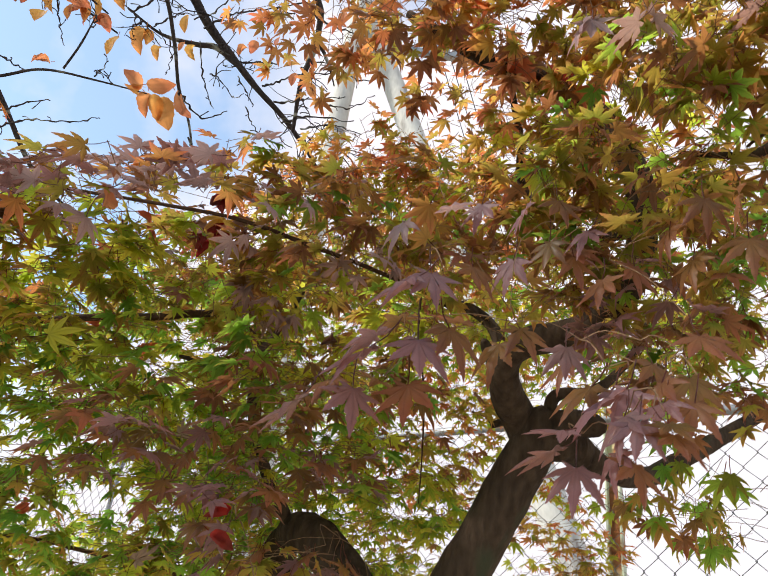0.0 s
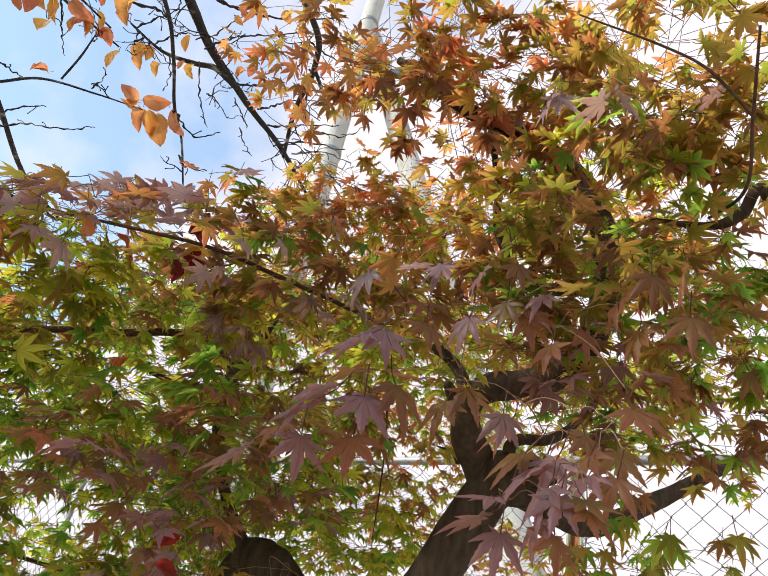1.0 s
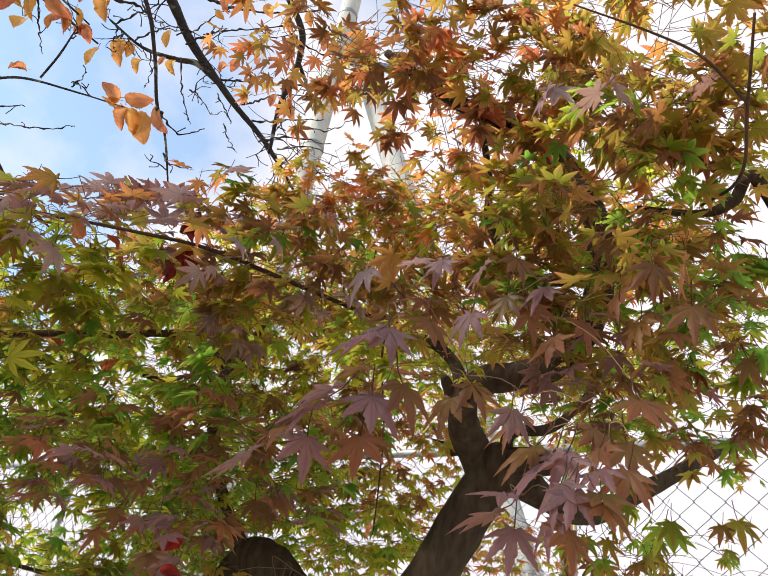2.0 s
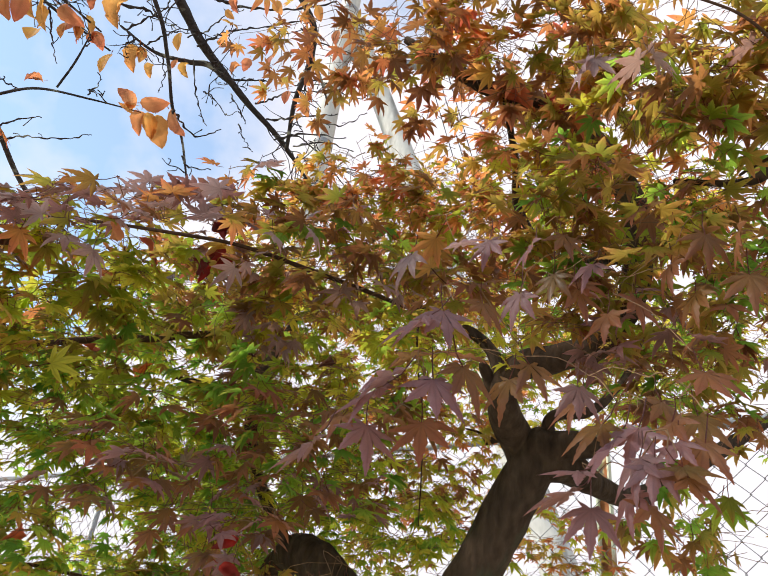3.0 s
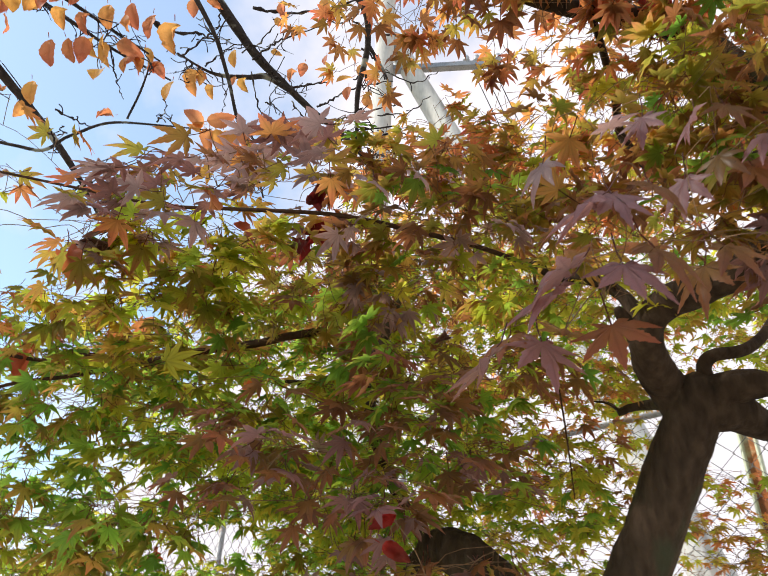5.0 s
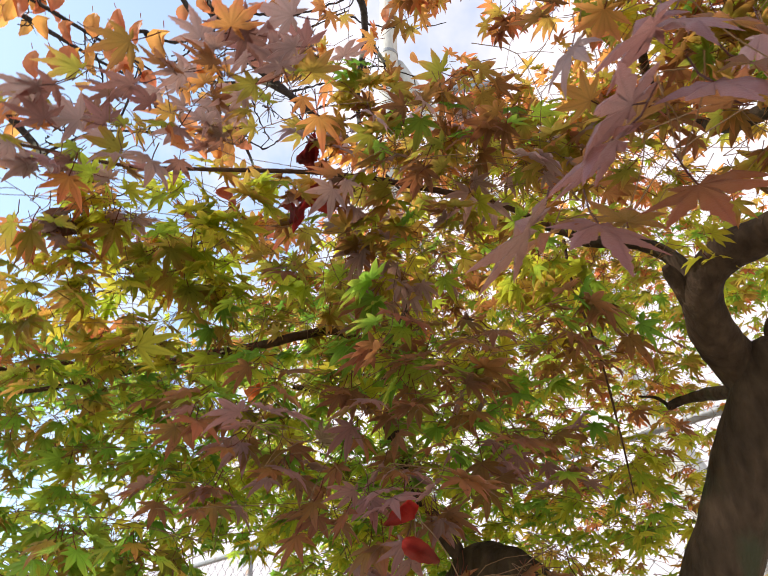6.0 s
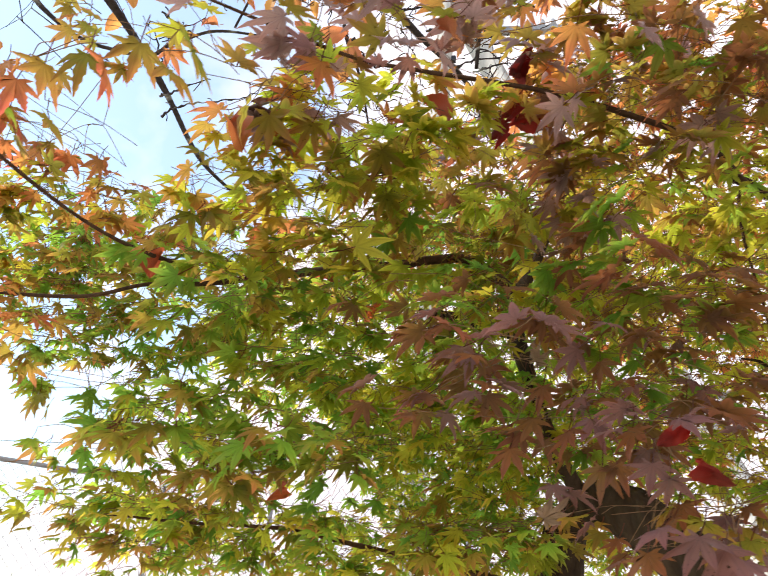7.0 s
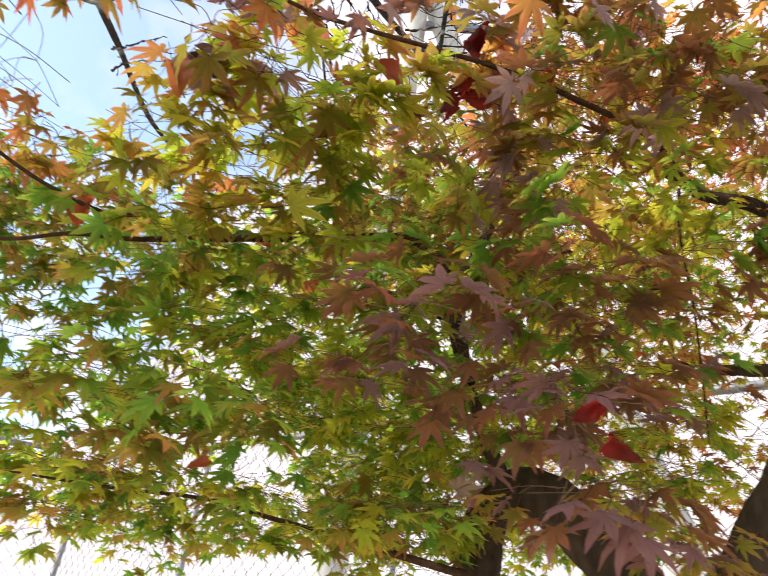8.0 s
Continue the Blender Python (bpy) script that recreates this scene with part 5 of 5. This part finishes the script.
cherry_twig([(-1.071, 1.505, 2.929, 0.0024), (-1.067, 1.516, 2.97, 0.0017), (-1.066, 1.523, 3.011, 0.0011)])
cherry_twig([(-1.278, 1.341, 2.833, 0.003), (-1.258, 1.396, 2.849, 0.0022), (-1.234, 1.45, 2.867, 0.0013)])
cherry_twig([(-1.502, 1.708, 2.924, 0.0036), (-1.484, 1.735, 2.968, 0.0029), (-1.451, 1.76, 3.026, 0.0023), (-1.361, 1.74, 3.027, 0.0016)])
cherry_twig([(-1.502, 1.747, 2.877, 0.0036), (-1.484, 1.768, 2.928, 0.0031), (-1.439, 1.803, 2.988, 0.0026), (-1.323, 1.802, 2.988, 0.0021), (-1.249, 1.844, 3.056, 0.0016)])
cherry_twig([(-1.226, 1.381, 3.159, 0.0026), (-1.241, 1.451, 3.134, 0.0021), (-1.255, 1.507, 3.12, 0.0016), (-1.219, 1.509, 3.052, 0.0012)])
cherry_twig([(-0.83, 1.561, 2.95, 0.0034), (-0.823, 1.601, 2.959, 0.0028), (-0.782, 1.671, 2.951, 0.0022), (-0.691, 1.629, 2.949, 0.0015)])
cherry_twig([(-0.781, 1.627, 2.823, 0.003), (-0.772, 1.674, 2.821, 0.0022), (-0.718, 1.713, 2.854, 0.0013)])
cherry_twig([(-0.804, 1.665, 3.307, 0.0048), (-0.763, 1.738, 3.3, 0.0039), (-0.704, 1.77, 3.336, 0.003), (-0.61, 1.742, 3.31, 0.0022)])
cherry_twig([(-0.859, 1.624, 3.319, 0.004), (-0.813, 1.626, 3.379, 0.0035), (-0.757, 1.636, 3.434, 0.0029), (-0.643, 1.601, 3.424, 0.0023), (-0.515, 1.612, 3.491, 0.0018)])
cherry_twig([(-0.668, 1.793, 3.241, 0.0038), (-0.608, 1.806, 3.293, 0.0031), (-0.527, 1.815, 3.35, 0.0024), (-0.391, 1.786, 3.327, 0.0017)])
cherry_twig([(-0.623, 1.839, 3.209, 0.0036), (-0.533, 1.862, 3.259, 0.0026), (-0.376, 1.881, 3.32, 0.0016)])
cherry_twig([(-0.593, 1.889, 3.165, 0.0036), (-0.493, 1.906, 3.222, 0.0026), (-0.341, 1.945, 3.259, 0.0016)])
cherry_twig([(-0.89, 1.595, 3.329, 0.003), (-0.829, 1.603, 3.392, 0.0024), (-0.774, 1.587, 3.467, 0.0019), (-0.708, 1.551, 3.441, 0.0013)])
cherry_twig([(-0.85, 1.528, 3.469, 0.0055), (-0.779, 1.578, 3.499, 0.0047), (-0.704, 1.616, 3.536, 0.004), (-0.554, 1.593, 3.521, 0.0032), (-0.404, 1.597, 3.589, 0.0025)])
cherry_twig([(-0.841, 1.589, 3.217, 0.0024), (-0.843, 1.691, 3.163, 0.002), (-0.832, 1.767, 3.135, 0.0015), (-0.799, 1.754, 3.073, 0.0011)])
cherry_twig([(-0.81, 1.669, 3.156, 0.0022), (-0.78, 1.719, 3.165, 0.0018), (-0.752, 1.78, 3.16, 0.0014), (-0.698, 1.735, 3.139, 0.001)])
cherry_twig([(-0.753, 1.755, 3.244, 0.0026), (-0.726, 1.823, 3.231, 0.0019), (-0.712, 1.88, 3.222, 0.0012)])
cherry_twig([(-0.719, 1.838, 3.173, 0.0024), (-0.708, 1.898, 3.158, 0.0017), (-0.684, 1.954, 3.151, 0.0011)])
cherry_twig([(-0.997, 1.562, 3.23, 0.003), (-0.965, 1.568, 3.285, 0.0024), (-0.931, 1.584, 3.332, 0.0019), (-0.85, 1.56, 3.308, 0.0013)])
cherry_twig([(-1.049, 1.519, 3.236, 0.002), (-1.063, 1.566, 3.231, 0.0014), (-1.082, 1.606, 3.228, 0.0009)])
cherry_twig([(-1.058, 1.512, 3.237, 0.0032), (-1.006, 1.517, 3.306, 0.0026), (-0.958, 1.517, 3.372, 0.002), (-0.92, 1.445, 3.366, 0.0014)])
cherry_twig([(-0.983, 1.568, 3.233, 0.002), (-0.973, 1.626, 3.23, 0.0014), (-0.947, 1.664, 3.253, 0.0009)])
cherry_twig([(-1.147, 1.433, 3.317, 0.006), (-1.108, 1.49, 3.339, 0.0049), (-1.036, 1.542, 3.381, 0.0038), (-0.971, 1.539, 3.335, 0.0027)])
cherry_twig([(-0.954, 1.591, 3.228, 0.002), (-0.959, 1.67, 3.196, 0.0014), (-0.99, 1.72, 3.174, 0.0009)])
cherry_twig([(-0.458, 1.563, 3.241, 0.004), (-0.42, 1.62, 3.24, 0.0029), (-0.397, 1.683, 3.228, 0.0018)])
cherry_twig([(-0.497, 1.554, 3.371, 0.003), (-0.426, 1.613, 3.379, 0.0024), (-0.325, 1.659, 3.398, 0.0019), (-0.197, 1.638, 3.353, 0.0013)])
cherry_twig([(-0.514, 1.692, 3.246, 0.0028), (-0.436, 1.705, 3.296, 0.0023), (-0.314, 1.772, 3.298, 0.0018), (-0.222, 1.718, 3.278, 0.0013)])
cherry_twig([(-0.455, 1.857, 3.24, 0.0026), (-0.35, 1.889, 3.273, 0.0019), (-0.265, 1.88, 3.339, 0.0012)])
cherry_twig([(-0.511, 1.877, 3.129, 0.003), (-0.411, 1.894, 3.182, 0.0022), (-0.303, 1.943, 3.193, 0.0013)])
cherry_twig([(-1.077, 1.409, 3.018, 0.002), (-1.074, 1.412, 3.062, 0.0016), (-1.093, 1.407, 3.099, 0.0013), (-1.093, 1.289, 3.107, 0.0009)])
cherry_leaf((-1.288, 1.289, 3.079), (-1.278, 1.335, 3.018), 20)
cherry_leaf((-1.244, 1.305, 3.101), (-1.263, 1.342, 3.025), -25)
cherry_leaf((-1.257, 1.337, 3.14), (-1.248, 1.378, 3.084), 40)
cherry_leaf((-1.203, 1.321, 3.12), (-1.196, 1.385, 3.042), 55)
cherry_leaf((-1.168, 1.347, 3.125), (-1.102, 1.401, 3.098), 10)
cherry_leaf((-1.179, 1.417, 3.134), (-1.187, 1.436, 3.081), 35)
cherry_leaf((-1.051, 1.42, 3.287), (-1.072, 1.479, 3.198), 25)
cherry_leaf((-1.063, 1.332, 3.208), (-1.089, 1.364, 3.137), 30)
cherry_leaf((-1.133, 1.483, 3.185), (-1.103, 1.523, 3.139), -20)
cherry_leaf((-1.123, 1.494, 3.181), (-1.133, 1.489, 3.15), 30)
cherry_leaf((-1.089, 1.547, 3.157), (-1.116, 1.568, 3.088), 40)
cherry_leaf((-1.149, 1.485, 3.171), (-1.128, 1.499, 3.144), 10)
cherry_leaf((-1.03, 1.575, 3.242), (-1.051, 1.621, 3.158), 20)
cherry_leaf((-1.02, 1.581, 3.243), (-1.025, 1.604, 3.19), -30)
cherry_leaf((-0.995, 1.625, 3.218), (-0.997, 1.647, 3.166), 10)
cherry_leaf((-0.995, 1.557, 3.206), (-0.982, 1.569, 3.174), 50)
cherry_leaf((-1.189, 1.464, 2.926), (-1.225, 1.43, 2.896), 70)
cherry_leaf((-0.94, 1.554, 2.938), (-0.977, 1.487, 2.951), 40)
cherry_leaf((-0.94, 1.549, 2.944), (-0.978, 1.521, 2.916), -40)
cherry_leaf((-0.931, 1.546, 2.953), (-0.84, 1.553, 2.969), 35)
cherry_leaf((-0.925, 1.562, 2.94), (-0.928, 1.599, 2.864), 5)
cherry_leaf((-0.909, 1.57, 2.942), (-0.889, 1.615, 2.871), -15)
cherry_leaf((-0.887, 1.579, 2.945), (-0.864, 1.641, 2.857), 10)
cherry_leaf((-0.851, 1.576, 2.969), (-0.804, 1.632, 2.903), 50)
cherry_leaf((-0.894, 1.641, 3.258), (-0.884, 1.67, 3.207), 30)
cherry_leaf((-0.918, 1.633, 3.253), (-0.929, 1.638, 3.213), 20)
cherry_leaf((-0.926, 1.598, 3.351), (-0.929, 1.63, 3.293), 35)
cherry_leaf((-0.805, 1.633, 3.376), (-0.767, 1.647, 3.353), 15)
cherry_leaf((-0.781, 1.562, 3.445), (-0.746, 1.578, 3.419), 20)
cherry_leaf((-0.698, 1.694, 3.366), (-0.715, 1.712, 3.315), 0)
cherry_leaf((-0.731, 1.705, 3.344), (-0.758, 1.713, 3.298), 40)
cherry_leaf((-0.62, 1.694, 3.393), (-0.628, 1.705, 3.353), 50)
cherry_leaf((-0.52, 1.704, 3.275), (-0.576, 1.69, 3.243), 60)
cherry_leaf((-0.536, 1.723, 3.252), (-0.546, 1.741, 3.203), 30)
cherry_leaf((-0.502, 1.681, 3.302), (-0.462, 1.703, 3.263), 25)
cherry_leaf((-0.486, 1.751, 3.239), (-0.462, 1.78, 3.187), 20)
cherry_leaf((-0.378, 1.577, 3.418), (-0.385, 1.604, 3.369), 30)
cherry_leaf((-0.466, 1.573, 3.532), (-0.451, 1.606, 3.484), 20)
cherry_leaf((-0.618, 1.552, 3.509), (-0.588, 1.58, 3.47), 10)
cherry_leaf((-0.251, 1.639, 3.516), (-0.262, 1.672, 3.462), 20)
cherry_leaf((-0.328, 1.756, 3.407), (-0.308, 1.776, 3.364), 40)
cherry_leaf((-0.741, 1.528, 3.485), (-0.74, 1.564, 3.432), 50)
cherry_leaf((-1.227, 1.26, 3.148), (-1.234, 1.296, 3.086), 20)
cherry_leaf((-1.195, 1.29, 3.222), (-1.203, 1.333, 3.154), 10)
cherry_leaf((-1.114, 1.288, 3.207), (-1.105, 1.341, 3.145), 30)
cherry_leaf((-1.277, 1.226, 3.135), (-1.283, 1.261, 3.074), 0)
cherry_leaf((-1.326, 1.272, 3.06), (-1.332, 1.315, 2.988), 20)
cherry_leaf((-0.999, 1.414, 3.388), (-1.009, 1.447, 3.332), 10)
cherry_leaf((-0.942, 1.412, 3.419), (-0.924, 1.456, 3.369), 40)
cherry_leaf((-1.385, 1.33, 2.958), (-1.392, 1.36, 2.889), 10)
# unseen leafy twigs and one limb, added to hold the shading leaf masses
cherry_twigs([(-2.306, -0.600, 3.027), (-2.157, -0.200, 3.448), (-1.791, 0.300, 3.746), (-1.283, 0.950, 3.708)], 40, 0.6, 0.9)
cherry_twigs([(-2.157, -0.200, 3.448), (-1.996, 0.600, 3.368), (-1.749, 1.200, 3.247)], 40, 0.5, 0.9)
cherry_limb("branch", [(-2.1, -0.6, 3.2, 0.06), (-2.3, -0.1, 3.5, 0.04), (-2.55, 0.4, 3.6, 0.03), (-2.7, 0.9, 3.6, 0.015)], 10)
cherry_twigs([(-2.3, -0.1, 3.5), (-2.55, 0.4, 3.6), (-2.7, 0.9, 3.6)], 40, 0.5, 0.9)
cherry_limb("branch", [(-1.6, 0.95, 3.3, 0.012), (-1.42, 1.15, 3.25, 0.008), (-1.25, 1.35, 3.22, 0.005), (-1.12, 1.5, 3.2, 0.003)], 7)
cherry_twigs([(-1.5, 1.05, 3.28), (-1.36, 1.22, 3.24), (-1.2, 1.4, 3.21)], 16, 0.16, 1.0)
cherry_twigs([(-1.6, 0.95, 3.3), (-1.45, 1.1, 3.26)], 12, 0.2, 1.0)
# three leaf masses out of view, added to keep sun off the near maple
SHADE_CROWN = []
for middle, count in ((Vector((-1.95, -0.05, 3.5)), 450), (Vector((-2.75, 0.65, 3.65)), 330), (Vector((-2.0, 0.75, 3.75)), 260)):
    made = 0
    while made < count:
        q = Vector((crng.uniform(-1, 1), crng.uniform(-1, 1), crng.uniform(-1, 1)))
        if q.length < 1:
            SHADE_CROWN.append(hanging(middle + Vector((0.95 * q.x, 0.85 * q.y, 0.5 * q.z)), crng.uniform(0.075, 0.105)))
            made += 1
tagged(part("foliage", joined_leaves("foliage", [(k, Matrix.Translation(-cherry.location) @ m) for k, m in SHADE_CROWN], OVAL, LEAF["cherry"]), None, cherry), kind="stuff")
cherry_limb("branch", [(-1.6, 1.1, 3.3, 0.012), (-1.45, 1.35, 3.32, 0.008), (-1.3, 1.5, 3.28, 0.005), (-1.15, 1.62, 3.25, 0.003)], 7)
cherry_twigs([(-1.5, 1.28, 3.32), (-1.34, 1.46, 3.3), (-1.15, 1.62, 3.25)], 6, 0.12, 0.0)
cherry_shared = [leaf_mesh("leaf", OVAL[k], LEAF["cherry"]) for k in range(3)]
for k, m in CHERRY_LEAVES:
    ob = part("leaf", cherry_shared[k], None, cherry)
    ob.matrix_basis = Matrix.Translation(-cherry.location) @ m

# ---- dead leaves caught among the twigs ----
def caught(at, colour, size, turn, label, shape=2, name="dead_leaf"):
    ob = part(name, leaf_mesh(name, OVAL[shape] if name == "dead_leaf" else MAPLE[shape], LEAF[colour]), None)
    ob.matrix_basis = Matrix.Translation(at) @ Euler([radians(a) for a in turn]).to_matrix().to_4x4() @ Matrix.Diagonal((size, size, size, 1)) @ Matrix.Translation((0, -0.5, 0))
    return tagged(ob, label, "leaf", "dead leaves caught in the maple")


SCARLET, RUSTY = "curled scarlet dead leaf caught on a maple twig", "curled rust-orange dead leaf caught on a maple twig"
caught((-0.388, 1.055, 2.130), "scarlet", 0.062, (58, 20, 75), SCARLET, 3)
caught((-0.368, 1.060, 2.126), "scarlet", 0.056, (35, 48, 118), SCARLET, 2)
caught((-0.410, 1.062, 2.114), "scarlet", 0.058, (75, -25, 50), SCARLET, 3)
caught((-0.374, 1.010, 2.180), "scarlet", 0.062, (-72, 25, 25), SCARLET, 3)
caught((-0.366, 1.022, 2.174), "scarlet", 0.050, (-60, -30, 60), SCARLET, 2)
caught((-0.480, 1.010, 2.105), "rust", 0.085, (60, 20, 100), RUSTY, 1)
caught((-0.740, 0.960, 2.040), "rust", 0.075, (75, -25, 30), RUSTY, 2)
caught((-0.738, 0.980, 2.088), "brown", 0.09, (15, 60, 70), "dark brown curled dead leaf caught on a maple twig", 3)
caught((-0.240, 0.985, 1.664), "scarlet", 0.042, (-70, 55, 5), SCARLET, 3)
caught((-0.218, 0.961, 1.625), "scarlet", 0.042, (-65, -60, -10), SCARLET, 3)
caught((-0.695, 1.652, 2.121), "rust", 0.07, (80, 30, -50), RUSTY, 2)
caught((-0.803, 1.528, 1.694), "rust", 0.065, (70, 40, 60), RUSTY, 3)
caught((0.142, 0.975, 2.515), "rust", 0.1, (50, 20, 70), RUSTY, 1)
caught((0.196, 0.985, 2.512), "scarlet", 0.09, (40, -30, 110), SCARLET, 2)
caught((0.011, 0.961, 2.605), "rust", 0.075, (80, 10, 40), RUSTY, 1)
caught((-0.446, 0.815, 2.022), "cherry", 0.06, (60, 20, 80), "pale salmon dead leaf caught on a maple twig", 1)
caught((-0.194, 1.389, 2.100), "brown", 0.05, (80, 40, 40), "dark brown curled dead leaf caught on a maple twig", 3)
caught((-0.952, 1.180, 1.969), "rust", 0.068, (-85, 8, 62), RUSTY, 2)
caught((-0.742, 1.428, 2.083), "rust", 0.06, (30, 20, 90), RUSTY, 2)
caught((-0.548, 1.010, 1.898), "yellow", 0.05, (100, 65, 10), "bright yellow maple leaf hanging on a twig", 1, "maple_leaf")
caught((-0.353, 1.110, 1.799), "tan", 0.035, (80, 20, 40), "crumpled pale tan dry maple leaf", 12, "maple_leaf")
caught((-0.340, 1.055, 1.608), "tan", 0.036, (110, -40, 150), "crumpled pale tan dry maple leaf", 13, "maple_leaf")
caught((-0.021, 0.899, 2.082), "cherry", 0.05, (70, 30, 130), "orange maple leaf hanging on a twig", 3, "maple_leaf")
